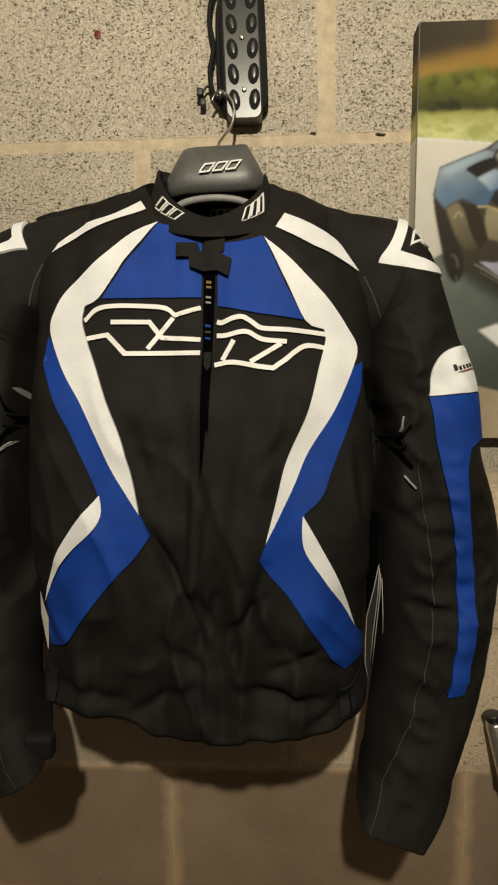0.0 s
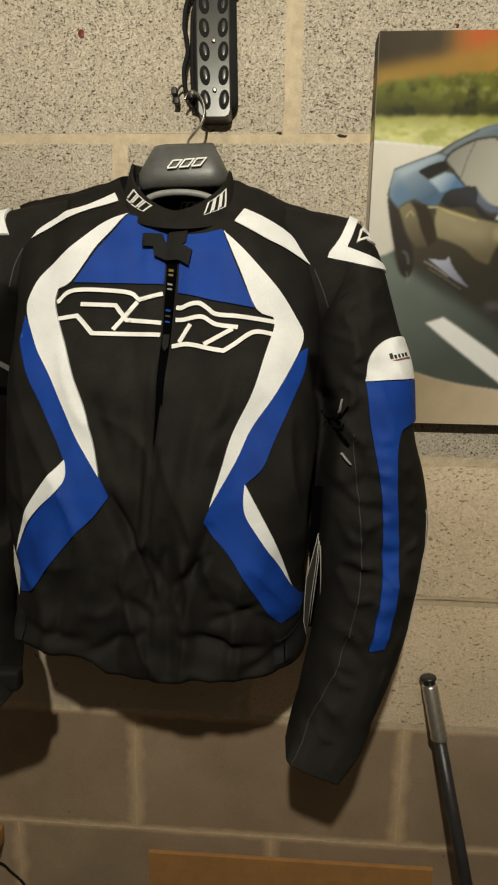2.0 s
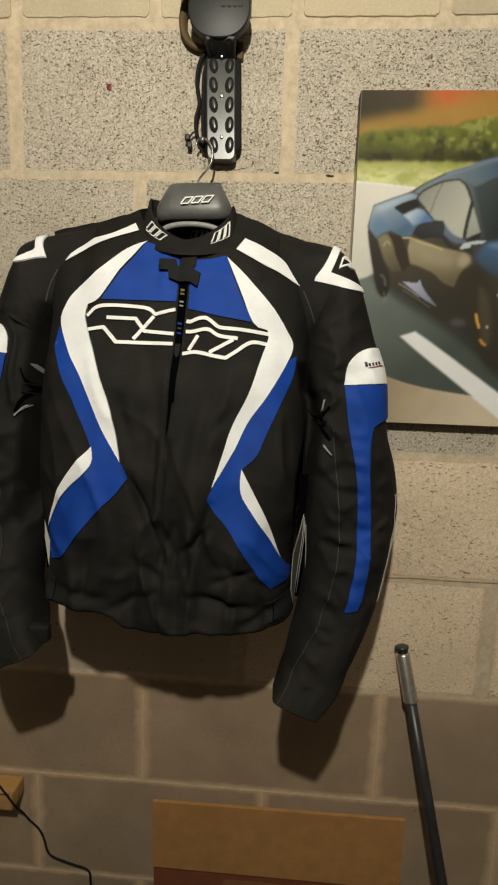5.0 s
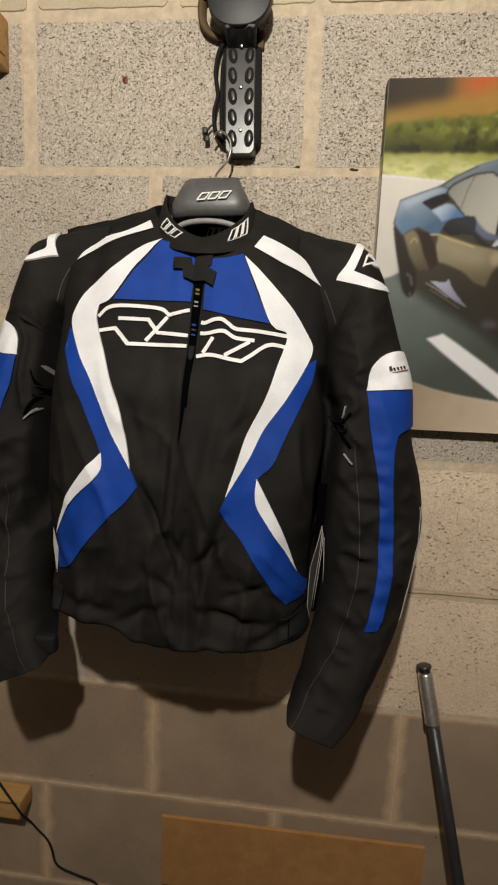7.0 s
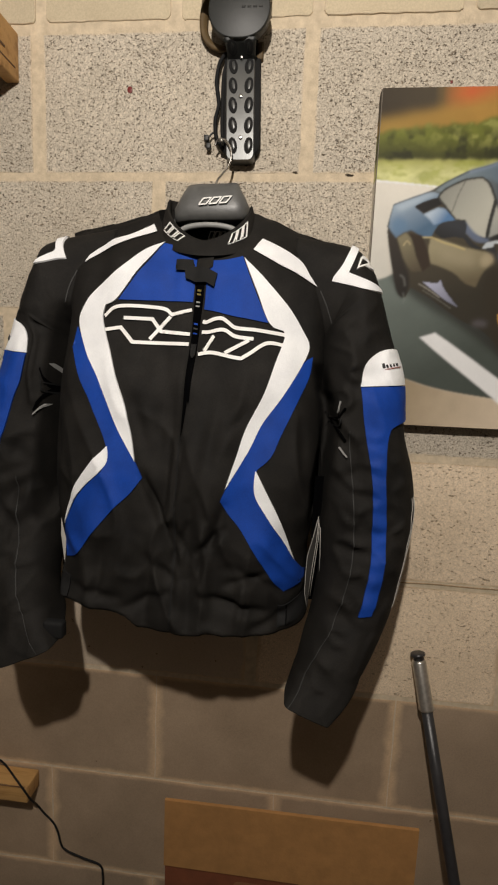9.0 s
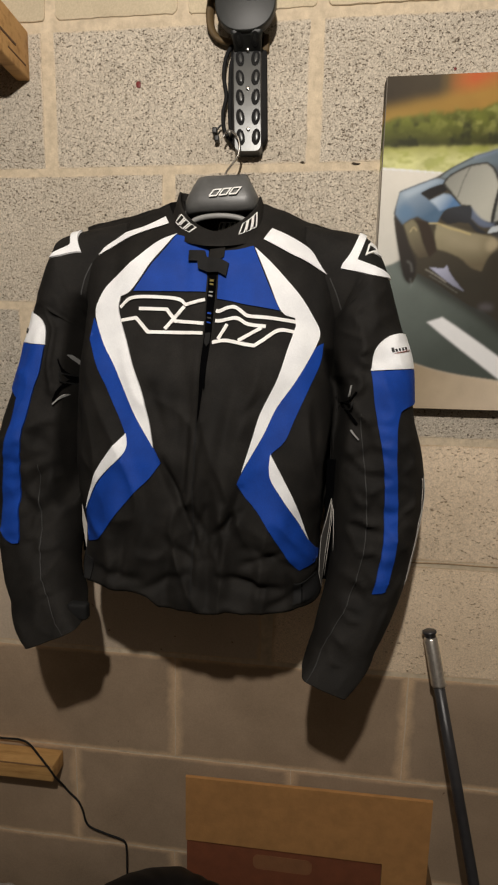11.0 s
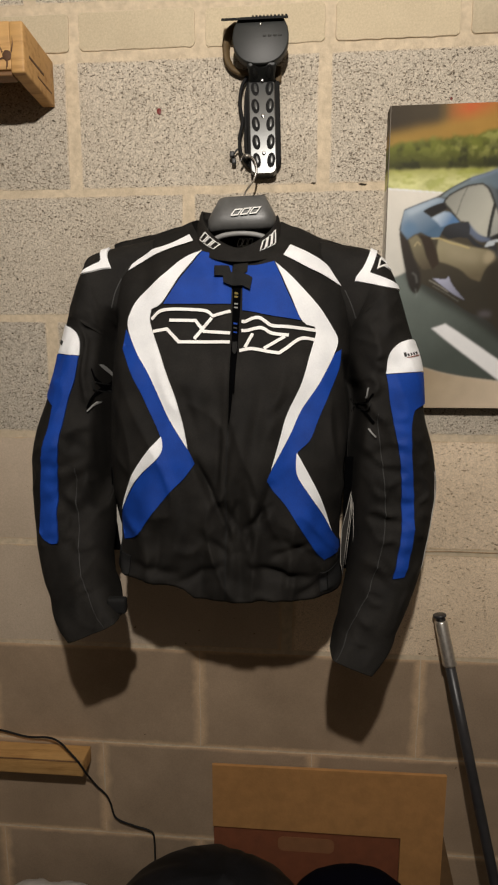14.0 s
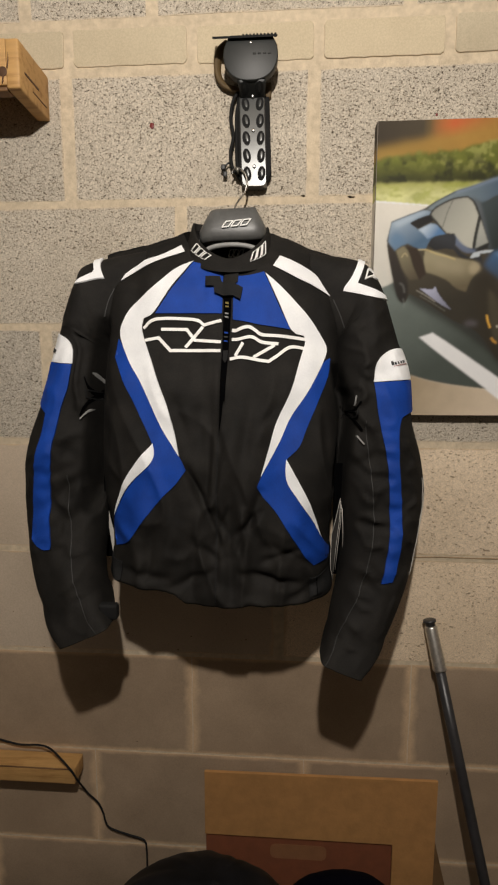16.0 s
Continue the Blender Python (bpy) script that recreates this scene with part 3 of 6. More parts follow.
def panel(name, material, points):
    white = material is WHITE
    bm = sheet(points, torso_at, step=0.0055, proud=0.0032 if white else 0.0022, thick=0.005 if white else 0.004, sharp=50 if white else 28)
    part(name, bm, material, jacket, "white fabric panel" if white else "blue fabric panel")


panel("chest_panel", WHITE, [
    (0.253, 1.673), (0.228, 1.641), (0.206, 1.607), (0.190, 1.582), (0.175, 1.574), (0.173, 1.557), (0.180, 1.535), (0.199, 1.490),
    (0.221, 1.435), (0.235, 1.393), (0.244, 1.354), (0.213, 1.400), (0.182, 1.462), (0.152, 1.508), (0.135, 1.547), (0.140, 1.573),
    (0.154, 1.596), (0.191, 1.629), (0.222, 1.658)])
panel("chest_panel", WHITE, [
    (0.375, 1.650), (0.407, 1.619), (0.445, 1.578), (0.467, 1.545), (0.477, 1.524), (0.470, 1.500), (0.445, 1.454), (0.418, 1.414),
    (0.401, 1.376), (0.373, 1.325), (0.385, 1.368), (0.396, 1.407), (0.418, 1.455), (0.431, 1.499), (0.441, 1.533), (0.439, 1.544),
    (0.419, 1.553), (0.398, 1.599)])
panel("waist_panel", WHITE, [
    (0.201, 1.373), (0.204, 1.357), (0.197, 1.340), (0.169, 1.314), (0.149, 1.288), (0.129, 1.250), (0.138, 1.278), (0.155, 1.314),
    (0.178, 1.347)])
panel("waist_panel", WHITE, [
    (0.412, 1.350), (0.432, 1.315), (0.452, 1.275), (0.472, 1.217), (0.455, 1.251), (0.434, 1.283), (0.415, 1.311), (0.411, 1.330)])
panel("shoulder_stripe", WHITE, [
    (0.227, 1.706), (0.235, 1.693), (0.193, 1.678), (0.160, 1.662), (0.127, 1.641), (0.139, 1.664), (0.160, 1.678), (0.193, 1.688)])
panel("shoulder_stripe", WHITE, [
    (0.399, 1.682), (0.432, 1.666), (0.459, 1.649), (0.473, 1.627), (0.484, 1.612), (0.451, 1.630), (0.426, 1.641), (0.388, 1.662)])
panel("yoke_panel", BLUE, [
    (0.253, 1.671), (0.280, 1.664), (0.3045, 1.659), (0.304, 1.582), (0.250, 1.582), (0.194, 1.582), (0.208, 1.606), (0.230, 1.639)])
panel("yoke_panel", BLUE, [
    (0.322, 1.644), (0.347, 1.646), (0.373, 1.652), (0.396, 1.598), (0.417, 1.554), (0.371, 1.561), (0.344, 1.567), (0.323, 1.571)])
panel("side_panel", BLUE, [
    (0.132, 1.541), (0.155, 1.506), (0.184, 1.460), (0.215, 1.399), (0.245, 1.352), (0.254, 1.331), (0.238, 1.309), (0.215, 1.286),
    (0.185, 1.249), (0.160, 1.215), (0.131, 1.199), (0.124, 1.222), (0.131, 1.251), (0.151, 1.288), (0.171, 1.314), (0.198, 1.339),
    (0.204, 1.357), (0.200, 1.372), (0.187, 1.399), (0.168, 1.436), (0.151, 1.465), (0.128, 1.510)])
panel("side_panel", BLUE, [
    (0.483, 1.509), (0.479, 1.480), (0.464, 1.444), (0.445, 1.400), (0.432, 1.369), (0.414, 1.351), (0.411, 1.330), (0.415, 1.311),
    (0.434, 1.282), (0.455, 1.250), (0.472, 1.217), (0.489, 1.188), (0.488, 1.179), (0.459, 1.174), (0.447, 1.188), (0.428, 1.219),
    (0.398, 1.267), (0.375, 1.294), (0.367, 1.308), (0.373, 1.323), (0.400, 1.374), (0.417, 1.413), (0.443, 1.453), (0.469, 1.498)])

# The chest mark: plain white strokes.
MARKS = [
    [(0.176, 1.557), (0.197, 1.572), (0.259, 1.571), (0.276, 1.562), (0.290, 1.566), (0.304, 1.570)], [(0.180, 1.537), (0.202, 1.541), (0.223, 1.520), (0.304, 1.520)],
    [(0.206, 1.555), (0.248, 1.5545), (0.262, 1.537), (0.304, 1.5345)], [(0.274, 1.559), (0.247, 1.525)],
    [(0.3225, 1.553), (0.328, 1.552), (0.340, 1.557), (0.351, 1.558), (0.361, 1.552), (0.372, 1.545), (0.399, 1.543), (0.419, 1.541), (0.442, 1.538)],
    [(0.3225, 1.538), (0.332, 1.538), (0.354, 1.542), (0.372, 1.533), (0.398, 1.530)], [(0.442, 1.523), (0.417, 1.525), (0.395, 1.510), (0.383, 1.502), (0.368, 1.504), (0.340, 1.509), (0.3205, 1.506)],
    [(0.341, 1.533), (0.329, 1.511)], [(0.392, 1.528), (0.359, 1.509)]]
for pts in MARKS:
    part("printed_stroke", sheet(ribbon(pts, 0.0050), torso_at, step=0.003, proud=0.0028, thick=0.0026, sharp=40), PRINT, jacket, "raised white printed stroke")

# Zip, placket and collar tab.
part("zip_opening", sheet([(0.305, 1.652), (0.320, 1.645), (0.3190, 1.56), (0.3155, 1.49), (0.310, 1.41), (0.3065, 1.392), (0.3065, 1.42), (0.3065, 1.49), (0.3070, 1.57)], torso_at, proud=0.0018, thick=0.002), BLACK_DEEP, jacket, "dark open zip")
part("placket_seam", sheet(ribbon([(0.3065, 1.40), (0.304, 1.32), (0.303, 1.22), (0.303, 1.124)], 0.0018), torso_at, proud=0.0010, thick=0.002), BLACK_STRAP, jacket)
part("zip_teeth", sheet(ribbon([(0.3180, 1.60), (0.3165, 1.52), (0.3140, 1.44)], 0.0025), torso_at, step=0.004, proud=0.0035, thick=0.003), BLACK_DEEP, jacket)
part("zip_slider", sheet([(0.309, 1.520), (0.317, 1.520), (0.3165, 1.505), (0.313, 1.500), (0.3095, 1.505)], torso_at, step=0.004, proud=0.006, thick=0.005), BLACK_STRAP, jacket)
for z, h, m, tag in ((1.601, 0.0035, YELLOW, "yellow print"), (1.595, 0.003, YELLOW, "yellow print"), (1.583, 0.0025, GREY_PRINT, "pale print"), (1.577, 0.0025, GREY_PRINT, "pale print"), (1.551, 0.003, BLUE, "blue print"), (1.544, 0.0025, GREY_THREAD, "grey print"), (1.537, 0.0025, BLUE, "blue print")):
    part("zip_tape_print", sheet([(0.3095, z), (0.3155, z - 0.001), (0.3155, z - h - 0.0006), (0.3095, z - h + 0.0004)], torso_at, step=0.004, proud=0.003, thick=0.002), m, jacket, tag)
part("collar_flap", sheet([(0.3055, 1.664), (0.318, 1.664), (0.331, 1.658), (0.330, 1.634), (0.318, 1.628), (0.3065, 1.630)], torso_at, step=0.005, proud=0.0045, thick=0.006, sharp=40), BLACK, jacket, "black collar closure flap")
part("collar_tab", sheet([(0.2755, 1.6445), (0.2995, 1.6445), (0.303, 1.634), (0.3225, 1.6315), (0.3385, 1.6235), (0.3350, 1.6040), (0.3225, 1.6110), (0.3065, 1.6110), (0.2915, 1.6165), (0.2905, 1.6275), (0.2760, 1.6280)], torso_at, step=0.005, proud=0.008, thick=0.006, sharp=20), BLACK_STRAP, jacket, "black hook and loop collar tab")


def slanted_marks(over, a0, a1, b0, b1, count, lean, parent, stroke, name="mark_outline"):
    """A small mark as a row of plain slanted outlines."""
    w = (a1 - a0) / count
    for i in range(count):
        p, q = a0 + i * w, a0 + (i + 0.74) * w
        line = [(p, b0), (q, b0), (q + lean, b1), (p + lean, b1), (p + lean * 0.12, b0 + (b1 - b0) * 0.12)]
        part(name, sheet(ribbon(line, stroke), over, step=0.05, proud=0.0012, thick=0.0012, sharp=20), PRINT, parent, "white printed outline")


slanted_marks(collar_at, -1.05, -0.50, 0.42, 0.90, 3, 0.12, jacket, 0.026)
slanted_marks(collar_at, 0.52, 1.02, 0.42, 0.90, 3, 0.14, jacket, 0.026)

# Sleeve patches, stretch strips, chevrons and seams.


def arm(over, sleeve, rows, material, name, label, step=0.09, proud=0.0030, sharp=50):
    part(name, sheet(rows, over, step=step, proud=proud, thick=0.003, sharp=sharp), material, sleeve, label)


arm(OVER_L, sleeve_l, [(3.98, -0.97), (3.95, -0.60), (3.98, -0.20), (4.17, 0.05), (4.42, 0.10), (4.47, -0.40), (4.50, -0.97)], WHITE, "arm_patch", "white arm patch")
arm(OVER_L, sleeve_l, [(4.51, -0.97), (4.48, -0.40), (4.43, 0.09), (4.83, 0.07), (5.25, -0.03), (5.75, 0.00), (6.50, 0.00), (7.42, -0.07), (8.25, -0.10), (8.25, -0.33), (8.00, -0.55), (7.08, -0.47), (6.33, -0.40), (5.75, -0.38), (5.33, -0.45), (5.10, -0.97)], BLUE, "stretch_strip", "ribbed blue stretch strip", 0.07, 0.0032)
arm(OVER_R, sleeve_r, [(5.00, 0.12), (4.50, -0.04), (4.25, -0.38), (4.20, -0.70), (4.25, -0.96), (5.12, -0.97), (5.06, -0.40)], WHITE, "arm_patch", "white arm patch")
arm(OVER_R, sleeve_r, [(5.02, 0.11), (5.08, -0.40), (5.14, -0.97), (5.75, -0.97), (5.83, -0.64), (6.00, -0.48), (6.83, -0.31), (7.50, -0.28), (8.58, -0.31), (9.42, -0.35), (9.92, -0.31), (9.92, -0.01), (9.08, -0.04), (8.17, -0.02), (7.25, -0.03), (6.17, 0.00), (5.58, 0.06)], BLUE, "stretch_strip", "ribbed blue stretch strip", 0.07, 0.0032)


def by_place(rows, over, lo, hi):
    """Lays a piece given by x and z on the sleeve's front, between stations lo and hi."""

    def side(s, x, z):
        ox, oz, ix, iz = station(rows, s)[:4]
        return (ix - ox) * (z - oz) - (iz - oz) * (x - ox)

    def place(x, z, lift):
        a, b = lo, hi
        sign = side(a, x, z) > 0
        for _ in range(24):
            m = (a + b) / 2
            if (side(m, x, z) > 0) == sign:
                a = m
            else:
                b = m
        ox, oz, ix, iz = station(rows, a)[:4]
        k = ((x - ox) * (ix - ox) + (z - oz) * (iz - oz)) / ((ix - ox) ** 2 + (iz - oz) ** 2)
        return over(a, max(-0.99, min(0.99, 2 * k - 1)), lift)

    return place


CHEV_L, CHEV_R = by_place(SLEEVE_L, OVER_L, 0.2, 3.6), by_place(SLEEVE_R, OVER_R, 0.2, 3.6)
part("shoulder_chevron", sheet([(0.0743, 1.6815), (0.089, 1.685), (0.0897, 1.6672), (0.0989, 1.6448), (0.0846, 1.6431), (0.0664, 1.6378), (0.0495, 1.6340), (0.0530, 1.6392), (0.0678, 1.648), (0.0787, 1.6535), (0.081, 1.6576), (0.0769, 1.6712)], CHEV_L, step=0.004, proud=0.003, thick=0.003, sharp=30), WHITE, sleeve_l, "white shoulder chevron")
part("shoulder_chevron", sheet([(0.5330, 1.6770), (0.5435, 1.6735), (0.5350, 1.6503), (0.5268, 1.6302), (0.547, 1.6215), (0.5644, 1.6145), (0.5775, 1.6090), (0.5790, 1.6045), (0.5535, 1.6054), (0.5275, 1.613), (0.5040, 1.6190), (0.5058, 1.6248), (0.5165, 1.6392), (0.5251, 1.6569)], CHEV_R, step=0.004, proud=0.003, thick=0.003, sharp=30), WHITE, sleeve_r, "white shoulder chevron")
for line in ([(0.5457, 1.6563), (0.5579, 1.6510), (0.5560, 1.6450), (0.5400, 1.6384), (0.5450, 1.6540)], [(0.5520, 1.6433), (0.5640, 1.6382)]):
    part("chevron_print", sheet(ribbon(line, 0.0030), CHEV_R, step=0.004, proud=0.0022, thick=0.002, sharp=20), PRINT, sleeve_r, "white printed stroke")
SEAM_L, SEAM_R = by_place(SLEEVE_L, OVER_L, 0.0, 5.0), by_place(SLEEVE_R, OVER_R, 0.0, 5.0)
part("shoulder_seam", sheet(ribbon([(0.116, 1.628), (0.106, 1.606), (0.099, 1.580)], 0.0014), SEAM_L, step=0.004, proud=0.0012, thick=0.001), GREY_THREAD, sleeve_l, "thin grey seam")
part("shoulder_seam", sheet(ribbon([(0.489, 1.606), (0.499, 1.584), (0.508, 1.560)], 0.0014), SEAM_R, step=0.004, proud=0.0012, thick=0.001), GREY_THREAD, sleeve_r, "thin grey seam")
arm(OVER_L, sleeve_l, ribbon([(6.6, 0.36), (7.08, 0.37), (8.08, 0.40), (9.42, 0.50), (10.9, 0.62)], 0.014), GREY_THREAD, "piping", "thin grey piping", 0.05, 0.0022)
arm(OVER_R, sleeve_r, ribbon([(5.9, 0.36), (6.75, 0.36), (7.75, 0.33), (8.92, 0.34), (10.25, 0.50), (11.58, 0.74), (12.9, 0.82)], 0.014), GREY_THREAD, "piping", "thin grey piping", 0.05, 0.0022)
for q in (-0.985, -0.93, -0.86):
    part("elbow_piping", tube([OVER_R(7.55 + 0.1 * k, q - 0.012 * math.sin(k / 22 * math.pi) + 0.012 * math.sin(k * 0.9 + q * 40), 0.0006) for k in range(25)], 0.0005, 6), PAPER, sleeve_r, "thin pale reflective piping")
for i, (top, wide) in enumerate(((4.53, 0.05), (4.58, 0.028), (4.58, 0.028), (4.58, 0.028), (4.58, 0.028))):
    q = -0.42 - i * 0.085
    arm(OVER_R, sleeve_r, [(top, q), (top, q - wide), (4.655, q - wide - 0.005), (4.655, q - 0.005)], RUBBER, "patch_print", "black printed bar", 0.05, 0.0046)
arm(OVER_R, sleeve_r, ribbon([(4.69, -0.46), (4.69, -0.86)], 0.012), LABEL_RED, "patch_print", "red printed line", 0.05, 0.0046)
for i in range(3):
    arm(OVER_L, sleeve_l, [(4.28, -0.62 - i * 0.10), (4.28, -0.66 - i * 0.10), (4.345, -0.67 - i * 0.10), (4.345, -0.63 - i * 0.10)], RUBBER, "patch_print", "black printed bar", 0.05, 0.0046)
# Vent straps inside the arms.
arm(OVER_L, sleeve_l, ribbon([(4.50, 0.69), (4.62, 0.755), (4.71, 0.81)], 0.018), GREY_PRINT, "vent_edge", "pale vent edge", 0.05, 0.007)
arm(OVER_R, sleeve_r, ribbon([(5.27, 0.53), (5.40, 0.56), (5.52, 0.585)], 0.018), GREY_PRINT, "vent_edge", "pale vent edge", 0.05, 0.007)
arm(OVER_L, sleeve_l, ribbon([(5.22, 0.71), (5.30, 0.62), (5.38, 0.52)], 0.022), GREY_PRINT, "vent_edge", "pale vent edge", 0.05, 0.005)
arm(OVER_R, sleeve_r, ribbon([(6.29, 0.57), (6.41, 0.50), (6.53, 0.42)], 0.022), GREY_PRINT, "vent_edge", "pale vent edge", 0.05, 0.005)
for over, sleeve, s0, q0 in ((OVER_L, sleeve_l, 0.0, -0.06), (OVER_R, sleeve_r, 0.82, -0.14)):
    arm(over, sleeve, ribbon([(4.60 + s0, 0.60 + q0), (4.87 + s0, 0.78 + q0), (5.12 + s0, 0.93 + q0)], 0.036), BLACK_DEEP, "vent_strap", "black vent strap", 0.05, 0.003)
    arm(over, sleeve, ribbon([(4.76 + s0, 0.95 + q0), (5.02 + s0, 0.78 + q0), (5.32 + s0, 0.58 + q0)], 0.04), BLACK_DEEP, "vent_strap", "black vent strap", 0.05, 0.004)
    arm(over, sleeve, ribbon([(4.82 + s0, 0.66 + q0), (4.98 + s0, 0.70 + q0), (5.06 + s0, 0.84 + q0), (4.92 + s0, 0.88 + q0), (4.84 + s0, 0.72 + q0)], 0.022), BLACK_STRAP, "strap_buckle", "black strap buckle", 0.04, 0.005, 20)
for x0, x1, z in ((0.452, 0.490, 1.128), (0.112, 0.146, 1.150)):
    strap = part("waist_adjuster", sheet([(x0, z + 0.029), (x1, z + 0.027), (x1, z + 0.001), (x0, z)], torso_at, step=0.005, proud=0.004, thick=0.004, sharp=30), BLACK_STRAP, jacket, "black waist adjuster strap")
    part("stitch_line", sheet(ribbon([(x0 + 0.012, z + 0.028), (x0 + 0.013, z + 0.001)], 0.0016), torso_at, step=0.004, proud=0.0048, thick=0.001), BLACK_DEEP, strap)
# Cuff strap, and the paper tags between body and sleeve.
part("cuff_strap", box(0.108, 0.139, -0.206, -0.190, 1.082, 1.108, 0.005, 3), BLACK_STRAP, jacket, "black cuff strap end")
# Near-black boxes added behind the body-sleeve gaps to give their deep shade.
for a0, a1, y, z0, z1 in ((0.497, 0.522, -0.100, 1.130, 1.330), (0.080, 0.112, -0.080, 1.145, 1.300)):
    part("cleft_filler", box(a0, a1, y - 0.004, y, z0, z1, 0.001), BLACK_DEEP, jacket, "added near-black filler for the shaded gap")


def paper(rim, y, tag, material):
    """A thin hanging paper tag of that outline."""
    part("paper_tag", rings_to_bm([[Vector((x, y + k, z)) for x, z in rim] for k in (0.0, 0.0008)]), material, jacket, tag, smooth=False)


# Dark sheet between the tag edges; the gap's shade is its colour.
paper([(0.5052, 1.2745), (0.4985, 1.240), (0.4917, 1.211), (0.4905, 1.152), (0.4960, 1.1275), (0.4975, 1.152), (0.5030, 1.215)], -0.128, "dark sheet for the shade between tag edges", TAG_SHADE)
for line in ([(0.5050, 1.2745), (0.4985, 1.241), (0.4917, 1.211), (0.4907, 1.180), (0.4907, 1.152), (0.4958, 1.1285)], [(0.5056, 1.270), (0.5040, 1.235), (0.4995, 1.190), (0.4962, 1.145)], [(0.5068, 1.264), (0.5065, 1.238), (0.5025, 1.190), (0.4990, 1.148)], [(0.5085, 1.258), (0.5106, 1.215), (0.5110, 1.180)]):
    part("tag_edge", tube([(x, -0.1305, z) for x, z in line], 0.0005, 6), PAPER, jacket, "pale edge of a paper tag")
paper([(0.1118, 1.2502), (0.1112, 1.2234), (0.1145, 1.1935), (0.1164, 1.1784), (0.1205, 1.1986), (0.1200, 1.2136), (0.1152, 1.2334)], -0.150, "pale paper tag seen from the side", PAPER)

# ---- hanger ----
hanger = thing("coat_hanger", (0.314, -0.05, 1.70), "dark grey plastic coat hanger with a steel hook", "hanger")
secs = []
for z, w, d in ((1.7665, 0.036, 0.006), (1.765, 0.0400, 0.012), (1.757, 0.0440, 0.018), (1.743, 0.0520, 0.022), (1.730, 0.0585, 0.025), (1.718, 0.0580, 0.025), (1.711, 0.0555, 0.022), (1.7095, 0.051, 0.016)):
    secs.append([Vector((0.3165 + w * math.copysign(abs(math.cos(a)) ** 0.36, math.cos(a)), -0.055 + d * math.copysign(abs(math.sin(a)) ** 0.7, math.sin(a)), z + 0.003 * math.cos(a))) for a in (2 * math.pi * k / 40 for k in range(40))])
neck = part("neck_block", rings_to_bm(secs), HANGER, hanger, "dark grey moulded neck")
part("lower_rim", tube([(0.316 + 0.046 * math.sin(a), -0.074 - 0.008 * math.cos(a), 1.684 + 0.017 * math.cos(a * 0.8)) for a in (-1.2 + 2.4 * k / 20 for k in range(21))], 0.0042, 10, 1.0), HANGER_PALE, hanger, "pale grey curved rim")
for sx in (-1, 1):
    part("shoulder_arm", tube(spline([(0.314 + sx * 0.045, -0.050, 1.720), (0.314 + sx * 0.10, -0.042, 1.685), (0.314 + sx * 0.150, -0.040, 1.655), (0.314 + sx * 0.165, -0.040, 1.648)], 6), 0.007, 10, 0.8), HANGER, hanger)
part("hook", tube(spline([(0.3195, -0.050, 1.764), (0.3205, -0.047, 1.776), (0.3265, -0.040, 1.788), (0.3355, -0.034, 1.803), (0.3395, -0.032, 1.820), (0.3350, -0.030, 1.836), (0.3240, -0.027, 1.846), (0.3150, -0.024, 1.844), (0.3115, -0.023, 1.838)], 7), 0.0019, 8), STEEL, hanger, "thin bright steel hook")


def hanger_face(a, b, lift):
    k = (1.765 - b) / 0.036
    return Vector((a, -0.055 - 0.012 - 0.0125 * min(1, k) - lift - 0.0030, b + 0.004 * (a - 0.3135) / 0.05))


def inner_label(a, b, lift):
    return Vector((a, -0.026 - lift, b))


slanted_marks(inner_label, 0.3050, 0.3320, 1.6950, 1.7070, 3, 0.004, jacket, 0.0014)
slanted_marks(hanger_face, 0.300, 0.346, 1.7310, 1.7405, 3, 0.007, neck, 0.0020)
nail = tagged(link("nail", tube([(0.3225, 0.01, 1.8415), (0.3225, -0.030, 1.8425), (0.3225, -0.0305, 1.8426), (0.3225, -0.032, 1.8426)], [0.0016, 0.0016, 0.0035, 0.0035], 8), STEEL_WORN), "small steel nail in the block wall", "nail")

# ---- tool on the wall above the jacket ----
tool = thing("hand_tool", (0.348, 0.0, 1.82), "dark grey tool with round head and dimpled handle hung on wall", "tool")


def rounded(cx, cz, w, h, r, n=8):
    out = []
    for sx, sz, a0 in ((1, 1, 0), (-1, 1, 90), (-1, -1, 180), (1, -1, 270)):
        for k in range(n + 1):
            a = radians(a0 + 90 * k / n)
            out.append((cx + sx * (w / 2 - r) + r * math.cos(a), cz + sz * (h / 2 - r) + r * math.sin(a)))
    return out


def plate(flat, y0, y1, lip=0.0015):
    """A flat piece of that outline, from depth y0 to the nearer y1, with a softened front edge."""
    cx, cz = sum(p[0] for p in flat) / len(flat), sum(p[1] for p in flat) / len(flat)

    def ring(y, k):
        out = []
        for x, z in flat:
            d = math.hypot(x - cx, z - cz) or 1
            out.append(Vector((x - (x - cx) / d * k, y, z - (z - cz) / d * k)))
        return out

    return rings_to_bm([ring(y0, 0), ring(y1 + lip, 0), ring(y1 + lip * 0.3, lip * 0.3), ring(y1, lip)])


def tilt(pts, k=0.035, z0=1.9):
    return [(x - (z - z0) * k, z) for x, z in pts]


def bow(z):
    """How far the strip bends: its foot stands out from the wall, its top leans back."""
    return 0.7 * max(0.0, z - 1.85) ** 2 - 0.012


def bent(bm):
    for v in bm.verts:
        v.co.y += bow(v.co.z)
    return bm


